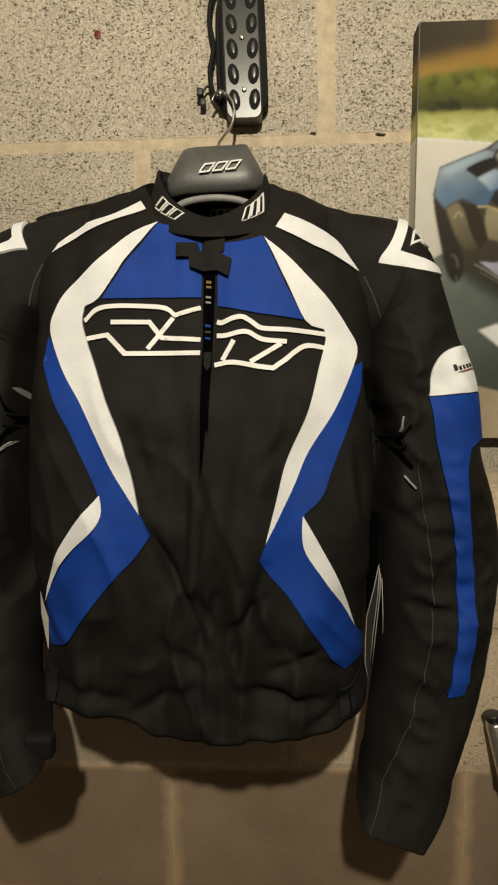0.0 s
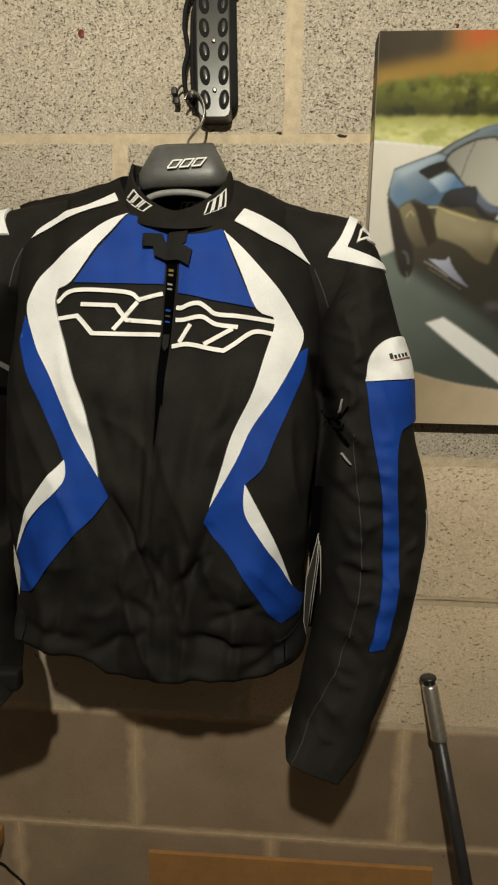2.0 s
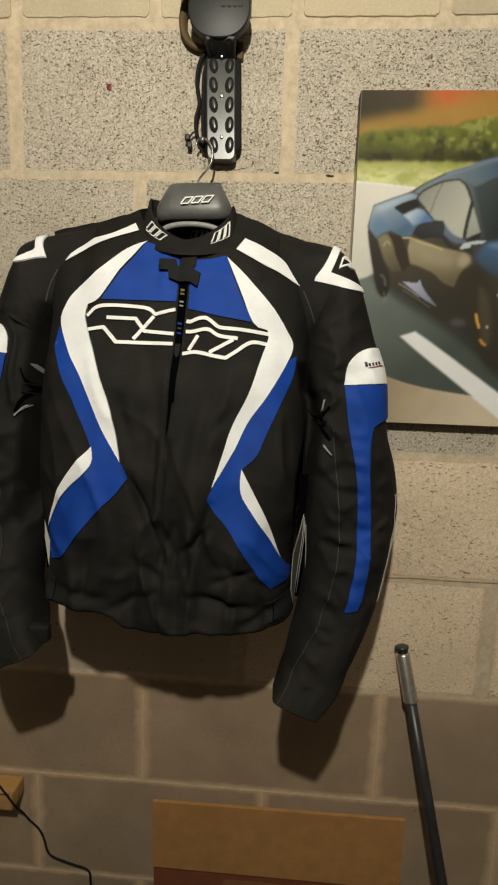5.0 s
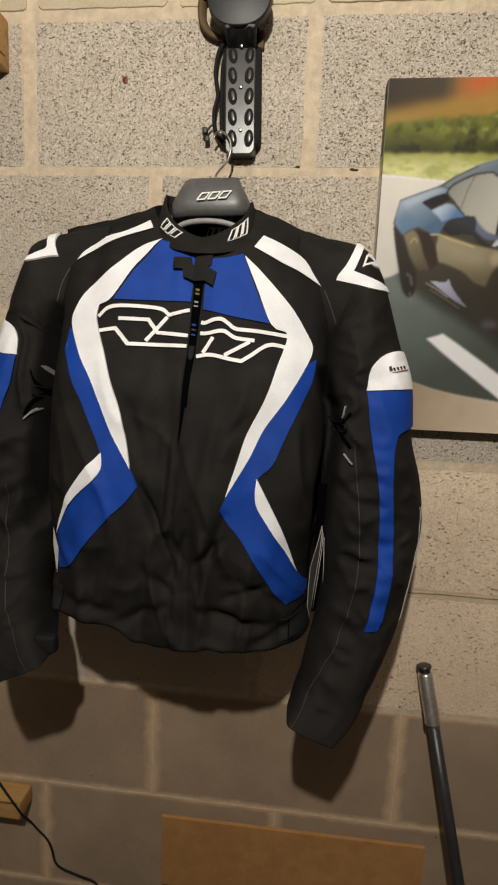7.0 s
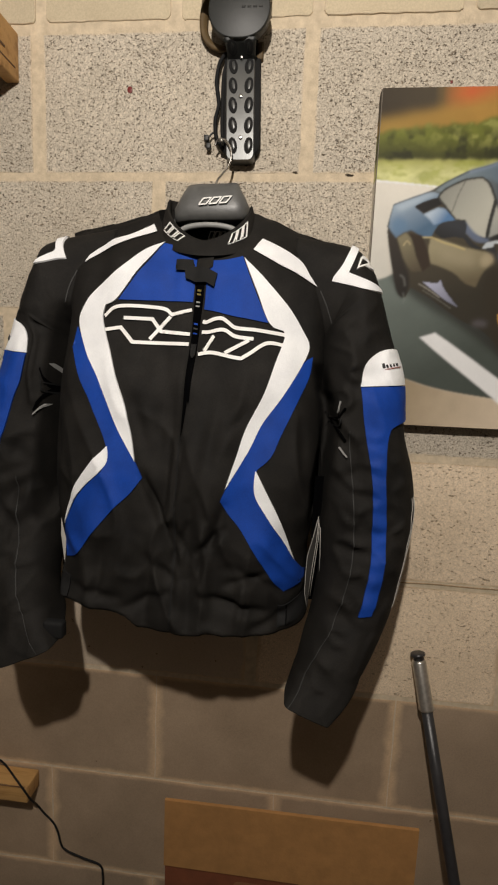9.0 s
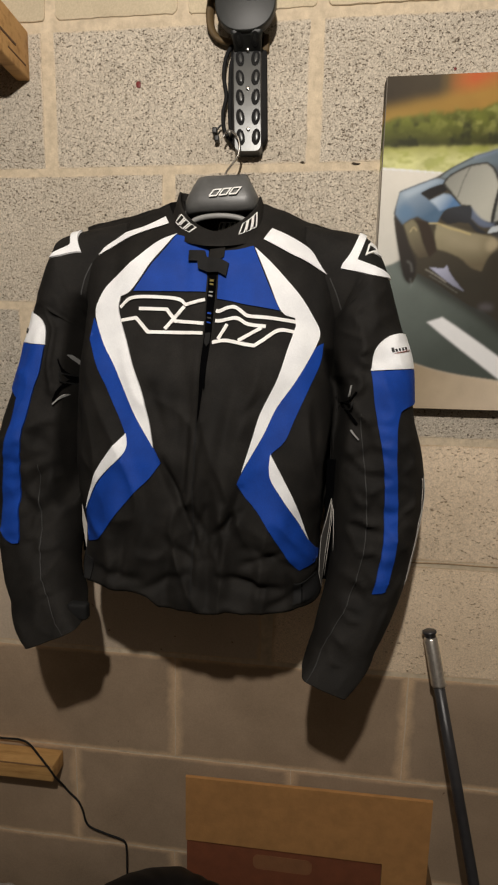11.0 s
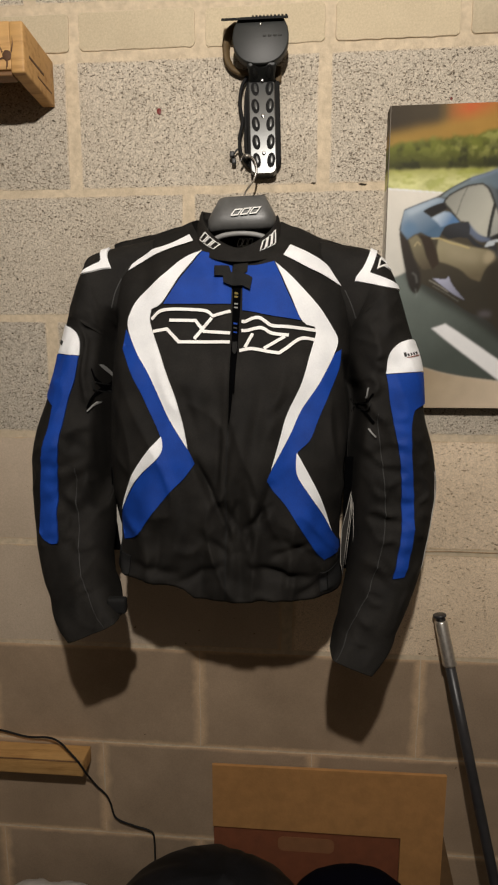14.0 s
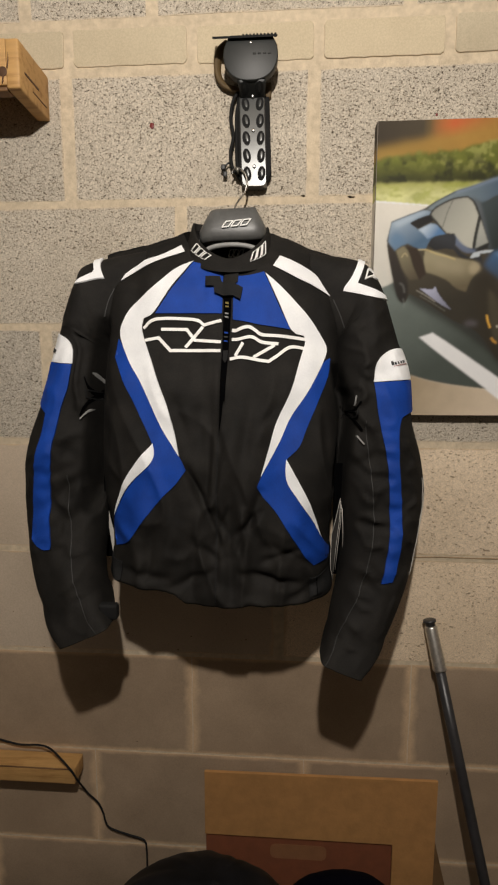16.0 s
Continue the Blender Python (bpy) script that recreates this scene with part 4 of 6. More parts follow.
def bowed(cx, cz, w, h, r, y0, y1, lip=0.0015):
    """A bent strip with rounded corners and softened front edges."""
    rings = []
    for k in range(41):
        z = cz - h / 2 * math.cos(math.pi * k / 40)
        d = max(0.0, abs(z - cz) - (h / 2 - r))
        half = w / 2 - r + math.sqrt(max(0.0, r * r - d * d))
        x, y = cx - (z - 1.9) * 0.035, y1 + bow(z)
        rings.append([Vector(p) for p in ((x - half, y0, z), (x - half, y + lip, z), (x - half + lip, y, z), (x + half - lip, y, z), (x + half, y + lip, z), (x + half, y0, z))])
    return rings_to_bm(rings)


part("side_rail", bowed(0.3510, 1.9165, 0.058, 0.179, 0.016, 0.002, -0.006), BLACK_STRAP, tool)
strip = part("perforated_front", bowed(0.3490, 1.9130, 0.045, 0.192, 0.009, -0.001, -0.012), TOOL_FRONT, tool, "satin grey dimpled metal front", smooth=False)
for r in range(5):
    z = 1.8375 + r * 0.0297
    for sx in (-1, 1):
        pts = tilt([(0.3500 + sx * 0.0125 + 0.0070 * math.cos(a) + sx * 0.0012 * math.sin(a), z + 0.0122 * math.sin(a)) for a in (2 * math.pi * k / 20 for k in range(20))])
        part("oval_ring", bent(plate(pts, -0.0110, -0.0128, 0.0004)), HOLE, strip)
        pts = tilt([(0.3508 + sx * 0.0125 + 0.0026 * math.cos(a) + sx * 0.0008 * math.sin(a), z + 0.0005 + 0.0068 * math.sin(a)) for a in (2 * math.pi * k / 16 for k in range(16))])
        part("oval_centre", bent(plate(pts, -0.0126, -0.0138, 0.0004)), TOOL_FRONT, strip)
for z in (1.849, 1.910):
    pts = tilt([(0.3500 + 0.0030 * math.cos(a), z + 0.0030 * math.sin(a)) for a in (2 * math.pi * k / 14 for k in range(14))])
    part("screw", bent(plate(pts, -0.0115, -0.0145, 0.001)), STEEL, tool, "small bright screw")
disc = []
for k in range(56):
    a = 2 * math.pi * k / 56
    if math.sin(a) > 0:
        disc.append((0.346 + 0.0465 * math.cos(a), min(2.049, 2.018 + 0.0465 * math.sin(a))))
    else:
        disc.append((0.346 + 0.0465 * math.copysign(abs(math.cos(a)) ** 0.8, math.cos(a)), 2.018 + 0.040 * math.sin(a)))
head = part("round_head", plate(disc, -0.032, -0.046, 0.0018), TOOL_BODY, tool, "dark grey round head")
part("head_screw", plate([(0.346 + 0.0022 * math.cos(a), 2.037 + 0.0022 * math.sin(a)) for a in (2 * math.pi * k / 12 for k in range(12))], -0.0455, -0.0475, 0.0008), STEEL, head, "small bright screw")
part("hinge", box(0.330, 0.366, -0.034, -0.004, 1.984, 2.000, 0.004), RUBBER, tool)


def on_neck(x, t, lift=0.0):
    """The slanted neck between the front strip and the head."""
    return Vector((0.348 + x * (0.0215 + 0.003 * t * t), -0.0125 - 0.0325 * t - lift, 1.966 + 0.0135 * t))


neck = part("neck", rings_to_bm([[on_neck(x, t, 0.0) for x in (-1, -0.8, 0, 0.8, 1)] + [on_neck(x, t, -0.008) for x in (1, -1)] for t in (0, 0.25, 0.5, 0.75, 1)]), TOOL_BODY, tool, "dark slanted neck")
for sx in (-1, 1):
    for name, wide, tall, up, m in (("oval_ring", 0.32, 0.36, 0.0006, HOLE), ("oval_centre", 0.11, 0.20, 0.0014, TOOL_BODY)):
        loops = [[on_neck(sx * 0.56 + k * wide * math.cos(a), 0.56 + k * tall * math.sin(a), y) for a in (2 * math.pi * i / 18 for i in range(18))] for k, y in ((1, -0.001), (1, up), (0.9, up + 0.0004))]
        part(name, rings_to_bm(loops), m, neck)
c = on_neck(0.0, 0.16)
part("screw", plate([(c.x + 0.0028 * math.cos(a), c.z + 0.0028 * math.sin(a)) for a in (2 * math.pi * k / 14 for k in range(14))], c.y + 0.002, c.y - 0.002, 0.001), STEEL, neck, "small bright screw")
part("flap", rings_to_bm([[Vector((x, -0.020, 2.0640)), Vector((x, -0.052, 2.0440)), Vector((x, -0.052, 2.0405)), Vector((x, -0.020, 2.0605))] for x in (0.282, 0.300, 0.350, 0.391)]), BLACK_STRAP, tool, "thin black top flap", smooth=False)
for k in range(10):
    part("flap_tooth", box(0.332 + k * 0.0060, 0.3355 + k * 0.0060, -0.052, -0.046, 2.0430, 2.0465, 0.0006), BLACK_STRAP, tool)
for k in range(4):
    part("head_print", box(0.350 + k * 0.0085, 0.3555 + k * 0.0085, -0.0466, -0.0458, 2.018, 2.0205, 0), GREY_THREAD, head, "faint grey printed bar")
# The head's shadow on the wall, modelled as a brown crescent and end piece.
part("strap", tube(spline([(0.304, -0.007, 2.060), (0.291, -0.007, 2.050), (0.2855, -0.007, 2.033), (0.286, -0.007, 2.012), (0.294, -0.007, 1.996), (0.308, -0.007, 1.988), (0.325, -0.007, 1.985)], 6), 0.0078, 10, 0.6), BROWN_SHADOW, tool, "brown crescent standing for the head's shadow")
part("shadow_end", box(0.370, 0.381, -0.008, 0.0005, 1.970, 1.996, 0.003), BROWN_SHADOW, tool, "brown end of the head's shadow mark")
part("cord", tube(spline([(0.326, -0.008, 1.985), (0.313, -0.010, 1.965), (0.309, -0.012, 1.935), (0.3135, -0.012, 1.905), (0.3085, -0.012, 1.880), (0.311, -0.012, 1.855), (0.322, -0.012, 1.838), (0.330, -0.010, 1.832)], 8), 0.0032, 8), BLACK_STRAP, tool)
part("cord", tube(spline([(0.329, -0.007, 1.980), (0.320, -0.008, 1.950), (0.319, -0.008, 1.900), (0.320, -0.008, 1.862), (0.326, -0.008, 1.838)], 8), 0.0032, 8), BLACK_STRAP, tool)
plug = part("plug", box(0.291, 0.299, -0.016, -0.004, 1.849, 1.858, 0.0015), RUBBER, tool, "small black plug")
part("plug_tip", box(0.2945, 0.302, -0.014, -0.004, 1.838, 1.847, 0.0015), RUBBER, plug)
part("plug_cord", tube(spline([(0.298, -0.010, 1.855), (0.304, -0.010, 1.862), (0.310, -0.010, 1.860)], 5), 0.0016, 6), RUBBER, plug)

# ---- canvas print ----
canvas = thing("canvas_print", (0.9, 0.0, 1.41), "stretched canvas print of a blue sports car on a road", "picture")
CX0, CX1, CZ0, CZ1, CY = 0.566, 1.300, 1.408, 1.919, -0.0225


def ink(name, color, rough=0.55, vary=0.1, scale=30.0):
    return plain(name, color, rough, vary, scale, 8, 0.12, 900)


part("stretched_cloth", box(CX0, CX1, CY, 0.0, CZ0, CZ1, 0.002), ink("canvas_edge", (0.22, 0.19, 0.155)), canvas)


class Print:
    """The printed photograph, painted on a fine grid: soft-edged fields of ink, one over the other."""

    def __init__(self, step):
        self.nx, self.nz = int((CX1 - CX0 - 0.002) / step), int((CZ1 - CZ0 - 0.002) / step)
        self.x, self.z = np.meshgrid(np.linspace(CX0 + 0.001, CX1 - 0.001, self.nx), np.linspace(CZ0 + 0.001, CZ1 - 0.001, self.nz))
        self.step, self.ink, self.random = step, np.zeros((self.nz, self.nx, 3)), np.random.default_rng(4)

    def cloud(self, size, octaves=4, stretch=1.0):
        """Smooth noise about 0, with lumps of that size in metres."""
        out, amp = np.zeros_like(self.x), 1.0
        for _ in range(octaves):
            w, h = int((CX1 - CX0) / size) + 3, int((CZ1 - CZ0) / size * stretch) + 3
            g = self.random.uniform(-1, 1, (h, w))
            u, v = (self.x - CX0) / size, (self.z - CZ0) / size * stretch
            i, j = u.astype(int), v.astype(int)
            a, b = u - i, v - j
            a, b = a * a * (3 - 2 * a), b * b * (3 - 2 * b)
            out += amp * ((g[j, i] * (1 - a) + g[j, i + 1] * a) * (1 - b) + (g[j + 1, i] * (1 - a) + g[j + 1, i + 1] * a) * b)
            size, amp = size / 2, amp * 0.55
        return out / 1.6

    def soften(self, field, metres):
        r = metres / self.step
        if r < 0.3:
            return field
        k = np.exp(-0.5 * (np.arange(-int(3 * r) - 1, int(3 * r) + 2) / r) ** 2)
        k /= k.sum()
        n = len(k) // 2
        for axis in (0, 1):
            pad = np.pad(field, [(n, n) if a == axis else (0, 0) for a in range(2)], mode="edge")
            size = field.shape[axis]
            field = sum(w * (pad[t:t + size] if axis == 0 else pad[:, t:t + size]) for t, w in enumerate(k))
        return field

    def field(self, points, soft, sharp=35):
        pts = outline(points, 0.004, sharp)
        m = np.zeros(self.x.shape, bool)
        for p, q in zip(pts, pts[1:] + pts[:1]):
            if p.y != q.y:
                m ^= ((p.y > self.z) != (q.y > self.z)) & (self.x < (q.x - p.x) * (self.z - p.y) / (q.y - p.y) + p.x)
        return self.soften(m.astype(float), max(soft, 0.0010))

    def lay(self, mask, a, b=None, p=(0, 0), q=(1, 0), mottle=0.06):
        b = b or a
        dx, dz = q[0] - p[0], q[1] - p[1]
        t = np.clip(((self.x - p[0]) * dx + (self.z - p[1]) * dz) / (dx * dx + dz * dz), 0, 1)[..., None]
        col = (np.array(a) * (1 - t) + np.array(b) * t) * (1 + mottle * self.cloud(0.03))[..., None]
        self.ink = self.ink * (1 - mask[..., None]) + col * mask[..., None]

    def paint(self, points, a, b=None, p=(0, 0), q=(1, 0), soft=0.0012, strength=1.0, sharp=35, mottle=0.06):
        self.lay(self.field(points, soft, sharp) * strength, a, b, p, q, mottle)

    def stroke(self, points, width, a, soft=0.0008, strength=1.0):
        self.paint(ribbon([tuple(v) for v in spline([Vector((*c, 0)).to_2d() for c in points], 5)] if len(points) > 2 else points, width), a, soft=soft, strength=strength, sharp=60)


def tone(r, g, b):
    """The ink's reflectance from a colour as the eye names it, 0 to 255."""
    return tuple(min(0.82, 0.003 + 1.22 * (c / 255) ** 2.2) for c in (r, g, b))


pic = Print(0.0011)
ones = np.ones_like(pic.x)
# Evening sky, bank, hedge and grass.
lumps, leaves = pic.cloud(0.035, 4), pic.cloud(0.009, 4)
ramp = np.clip((pic.x - CX0) / 0.26, 0, 1.6)
hedge_top = 1.8560 + 0.030 * ramp ** 1.5 + 0.007 * lumps + 0.004 * leaves
bank_top = 1.8740 + 0.043 * ramp
pic.lay(ones, tone(156, 156, 92), tone(190, 190, 132), (0.6, 1.812), (0.6, 1.795), 0.22)
pic.lay(np.clip(pic.cloud(0.018, 4, 2.0) * 1.4, 0, 0.6), tone(132, 138, 58), mottle=0.2)
pic.lay(pic.soften((pic.z > 1.8165 + 0.003 * leaves).astype(float), 0.0022), tone(52, 52, 24), tone(92, 96, 38), (0.6, 1.818), (0.6, 1.852), 0.30)
pic.lay(np.clip((leaves + 0.6 * lumps - 0.06) * 2.4, 0, 0.9) * np.clip((pic.z - 1.826) / 0.02, 0, 1) * np.clip(ramp, 0.25, 1), tone(112, 118, 48), tone(150, 150, 84), (0.6, 1.825), (0.63, 1.875), 0.25)
pic.lay(np.clip((0.05 - pic.cloud(0.016, 4)) * 1.6, 0, 0.8) * (pic.z > 1.8175) * np.clip((1.866 - pic.z) / 0.02, 0, 1), tone(38, 40, 20), mottle=0.2)
pic.lay(pic.soften(np.clip((pic.z - hedge_top) / 0.007, 0, 1), 0.001), tone(142, 114, 56), tone(146, 112, 54), (0.58, 1.86), (0.70, 1.90), 0.10)
dusk = pic.soften((pic.z > bank_top + 0.003 * lumps).astype(float), 0.0065)
pic.lay(dusk * np.clip((0.694 - pic.x) / 0.05, 0, 1), tone(52, 44, 32), tone(70, 62, 48), (0.58, 1.88), (0.66, 1.92), 0.06)
pic.lay(np.clip((pic.z - bank_top + 0.008) / 0.022, 0, 1) * np.clip((pic.x - 0.656) / 0.040, 0, 1) * np.clip((0.80 - pic.x) / 0.10, 0, 1), tone(176, 86, 48), tone(158, 94, 52), (0.68, 1.9), (0.76, 1.9), 0.05)
for k in range(3):
    pic.ink[..., k] = pic.soften(pic.ink[..., k], 0.0012)
# Road, verge and lines.
pic.paint([(0.5085, 1.7877), (0.5617, 1.7872), (0.6092, 1.7828), (0.6650, 1.7767), (0.9035, 1.7659), (0.9573, 1.3161), (0.5310, 1.3059)], tone(206, 201, 190), tone(190, 187, 178), (0.6090, 1.7865), (0.5972, 1.6520), soft=0.001, mottle=0.05)
pic.stroke([(0.5184, 1.7908), (0.5618, 1.7863), (0.6092, 1.7823), (0.6619, 1.7771)], 0.0026, tone(230, 226, 214), 0.0008, 1)
pic.paint([(0.5164, 1.6203), (0.5855, 1.6399), (0.6077, 1.6483), (0.6588, 1.6536), (0.9197, 1.6305), (0.9423, 1.4418), (0.8686, 1.4485), (0.7800, 1.4558), (0.6937, 1.4674), (0.6287, 1.4847), (0.5211, 1.5194)], tone(98, 106, 101), tone(64, 70, 65), (0.5981, 1.6373), (0.6910, 1.5029), soft=0.0014, mottle=0.08)
pic.paint([(0.5210, 1.5204), (0.6286, 1.4857), (0.6936, 1.4685), (0.7799, 1.4569), (0.8684, 1.4495), (0.9422, 1.4428), (0.9521, 1.3600), (0.5290, 1.3499)], tone(146, 130, 106), tone(192, 176, 154), (0.6403, 1.4703), (0.7832, 1.4209), soft=0.0014, mottle=0.08)
pic.paint([(0.6527, 1.5503), (0.6762, 1.5585), (0.7150, 1.5334), (0.8338, 1.4529), (0.9094, 1.4003), (0.8544, 1.3990), (0.7744, 1.4589), (0.6896, 1.5215)], tone(226, 232, 232), tone(238, 240, 236), (0.6556, 1.5534), (0.7784, 1.4737), soft=0.0014, mottle=0.04)
pic.paint([(0.7745, 1.4578), (0.8338, 1.4529), (0.9094, 1.4003), (0.8544, 1.3990)], tone(244, 238, 226), soft=0.002, mottle=0.05)
# The car: its shadow, then the dark body.
pic.paint([(0.5978, 1.6422), (0.6283, 1.6182), (0.6630, 1.5961), (0.7121, 1.5690), (0.7737, 1.5256), (0.8199, 1.4852), (0.9418, 1.4460), (0.9197, 1.6305), (0.6581, 1.6634)], tone(40, 40, 36), soft=0.005, strength=0.85, mottle=0.05)
pic.paint([(0.5961, 1.7514), (0.5905, 1.7274), (0.5892, 1.7150), (0.5954, 1.6813), (0.6060, 1.6424), (0.6160, 1.6149), (0.6246, 1.6111), (0.6318, 1.6272), (0.6619, 1.6120), (0.7112, 1.5801), (0.7438, 1.5658), (0.7722, 1.5420), (0.7906, 1.5136), (0.8130, 1.5017), (0.9393, 1.4671), (0.9688, 1.5714), (0.9485, 1.6902), (0.9001, 1.7940), (0.8454, 1.8335), (0.8059, 1.8288), (0.7668, 1.8195), (0.7278, 1.8073), (0.7033, 1.8002), (0.6714, 1.7844), (0.6502, 1.7717), (0.6227, 1.7615)], tone(66, 60, 48), tone(46, 42, 33), (0.6560, 1.6925), (0.6832, 1.6046), soft=0.001, mottle=0.05)
pic.paint([(0.7514, 1.6559), (0.8038, 1.6474), (0.9162, 1.6600), (0.9393, 1.4671), (0.8128, 1.5038), (0.7863, 1.5259), (0.7647, 1.5663)], tone(56, 50, 40), tone(44, 40, 33), (0.7945, 1.6372), (0.8158, 1.5266), soft=0.006, mottle=0.05)
# Roof, windscreen and bonnet.
pic.paint([(0.6715, 1.7835), (0.7034, 1.7997), (0.7279, 1.8064), (0.7668, 1.8195), (0.8059, 1.8288), (0.8454, 1.8335), (0.9102, 1.7943), (0.9124, 1.7756), (0.8306, 1.8035), (0.7842, 1.7948), (0.7563, 1.7810), (0.7471, 1.7713), (0.7359, 1.7842), (0.7242, 1.7914), (0.7013, 1.7889), (0.6828, 1.7809), (0.6666, 1.7692), (0.6563, 1.7709)], tone(108, 120, 126), tone(58, 76, 96), (0.6939, 1.7934), (0.7968, 1.8193), soft=0.0014, mottle=0.05)
pic.stroke([(0.7045, 1.7983), (0.7280, 1.8050), (0.7669, 1.8181), (0.8061, 1.8270), (0.8297, 1.8303)], 0.004, tone(120, 134, 156), 0.0024, 0.7)
pic.paint([(0.7401, 1.7824), (0.7562, 1.7828), (0.7842, 1.7948), (0.8304, 1.8053), (0.9102, 1.7943), (0.9422, 1.6998), (0.8411, 1.7050), (0.8087, 1.7022), (0.7733, 1.6974), (0.7616, 1.7241), (0.7525, 1.7563)], tone(58, 66, 68), tone(37, 43, 41), (0.7512, 1.7714), (0.8044, 1.7443), soft=0.0022, mottle=0.03)
pic.paint([(0.7322, 1.7916), (0.7471, 1.7826), (0.7598, 1.7432), (0.7729, 1.7013), (0.7658, 1.7011), (0.7551, 1.7288), (0.7475, 1.7562), (0.7396, 1.7758)], tone(84, 90, 94), tone(56, 62, 66), (0.7402, 1.7805), (0.7675, 1.7050), soft=0.0022, mottle=0.05)
pic.stroke([(0.8005, 1.8027), (0.8103, 1.8057), (0.8241, 1.8080), (0.8340, 1.8091)], 0.004, tone(170, 182, 176), 0.0012, 0.9)
pic.paint([(0.8024, 1.7233), (0.8060, 1.7281), (0.8140, 1.7298), (0.8223, 1.7286), (0.8238, 1.7238), (0.8181, 1.7198), (0.8091, 1.7177)], tone(168, 182, 168), soft=0.001, mottle=0.05)
pic.paint([(0.8096, 1.7234), (0.8144, 1.7260), (0.8186, 1.7246), (0.8148, 1.7217)], tone(110, 136, 120), soft=0.001, mottle=0.05)
pic.paint([(0.7733, 1.6974), (0.8087, 1.7022), (0.8410, 1.7059), (0.9217, 1.6993), (0.9611, 1.6315), (0.8685, 1.6242), (0.8152, 1.6378), (0.7770, 1.6585), (0.7599, 1.6757)], tone(62, 90, 124), tone(50, 50, 50), (0.7990, 1.6962), (0.7968, 1.6353), soft=0.004, mottle=0.05)
pic.paint([(0.7745, 1.6955), (0.8088, 1.7008), (0.8412, 1.7040), (0.9113, 1.7009), (0.9120, 1.6951), (0.8419, 1.6972), (0.7945, 1.6902)], tone(94, 122, 152), soft=0.0026, strength=0.8, mottle=0.05)
# Rear wing, vent and side glass.
pic.paint([(0.5961, 1.7509), (0.6228, 1.7606), (0.6504, 1.7698), (0.6647, 1.7673), (0.6631, 1.7616), (0.6512, 1.7585), (0.6287, 1.7484), (0.6426, 1.7374), (0.6642, 1.7474), (0.6766, 1.7439), (0.6920, 1.7291), (0.6719, 1.7257), (0.6616, 1.7139), (0.6572, 1.7042), (0.6471, 1.7020), (0.6259, 1.7140), (0.6140, 1.7098), (0.6023, 1.7008), (0.5911, 1.7179), (0.5923, 1.7313)], tone(134, 150, 166), tone(72, 96, 120), (0.6132, 1.7528), (0.6382, 1.7133), soft=0.0012, mottle=0.05)
pic.paint([(0.5972, 1.7495), (0.6229, 1.7587), (0.6505, 1.7679), (0.6586, 1.7672), (0.6410, 1.7592), (0.6196, 1.7472), (0.6058, 1.7412)], tone(164, 178, 190), soft=0.003, strength=0.8, mottle=0.05)
pic.paint([(0.5927, 1.7237), (0.6022, 1.7354), (0.6168, 1.7281), (0.6217, 1.7167), (0.6090, 1.7087), (0.5989, 1.7065)], tone(84, 114, 144), soft=0.004, strength=0.7, mottle=0.05)
pic.paint([(0.6426, 1.7374), (0.6642, 1.7470), (0.6766, 1.7435), (0.6920, 1.7291), (0.6759, 1.7267), (0.6590, 1.7215), (0.6533, 1.7290)], tone(160, 174, 188), tone(78, 110, 148), (0.6564, 1.7425), (0.6757, 1.7296), soft=0.0014, mottle=0.05)
pic.paint([(0.6276, 1.7484), (0.6433, 1.7564), (0.6631, 1.7621), (0.6689, 1.7523), (0.6561, 1.7463), (0.6425, 1.7393)], tone(32, 30, 29), soft=0.0009, mottle=0.05)
pic.paint([(0.6610, 1.7625), (0.6683, 1.7731), (0.6827, 1.7814), (0.7013, 1.7889), (0.7251, 1.7923), (0.7381, 1.7824), (0.7493, 1.7581), (0.7565, 1.7355), (0.7669, 1.7108), (0.7422, 1.7015), (0.7245, 1.7059), (0.7123, 1.7171), (0.7062, 1.7285), (0.6909, 1.7290), (0.6743, 1.7467)], tone(46, 46, 44), soft=0.001, mottle=0.05)
pic.paint([(0.6640, 1.7626), (0.6704, 1.7712), (0.6849, 1.7796), (0.7025, 1.7866), (0.7243, 1.7900), (0.7352, 1.7804), (0.7458, 1.7581), (0.7421, 1.7370), (0.7382, 1.7120), (0.7390, 1.7033), (0.7243, 1.7078), (0.7122, 1.7181), (0.7062, 1.7294), (0.6918, 1.7310), (0.6773, 1.7478)], tone(132, 132, 124), tone(168, 167, 156), (0.6727, 1.7675), (0.7264, 1.7309), soft=0.0012, mottle=0.03)
pic.paint([(0.7498, 1.7525), (0.7578, 1.7317), (0.7646, 1.7136), (0.7430, 1.7044), (0.7452, 1.7256)], tone(158, 158, 150), tone(140, 142, 136), (0.7493, 1.7477), (0.7568, 1.7096), soft=0.0012, mottle=0.05)
pic.stroke([(0.7005, 1.7861), (0.6920, 1.7661), (0.6849, 1.7413)], 0.0013, tone(72, 72, 68), 0.0008, 0.85)
pic.stroke([(0.7468, 1.7581), (0.7426, 1.7313), (0.7392, 1.7005)], 0.003, tone(44, 44, 42), 0.001, 1)
pic.paint([(0.6945, 1.7224), (0.7064, 1.7266), (0.7219, 1.7116), (0.7348, 1.7042), (0.7494, 1.7007), (0.7375, 1.6965), (0.7209, 1.7000)], tone(96, 108, 132), soft=0.0016, strength=0.75, mottle=0.05)
pic.paint([(0.7423, 1.7005), (0.7569, 1.7086), (0.7648, 1.7117), (0.7654, 1.7050), (0.7516, 1.6998)], tone(36, 36, 35), soft=0.001, mottle=0.05)
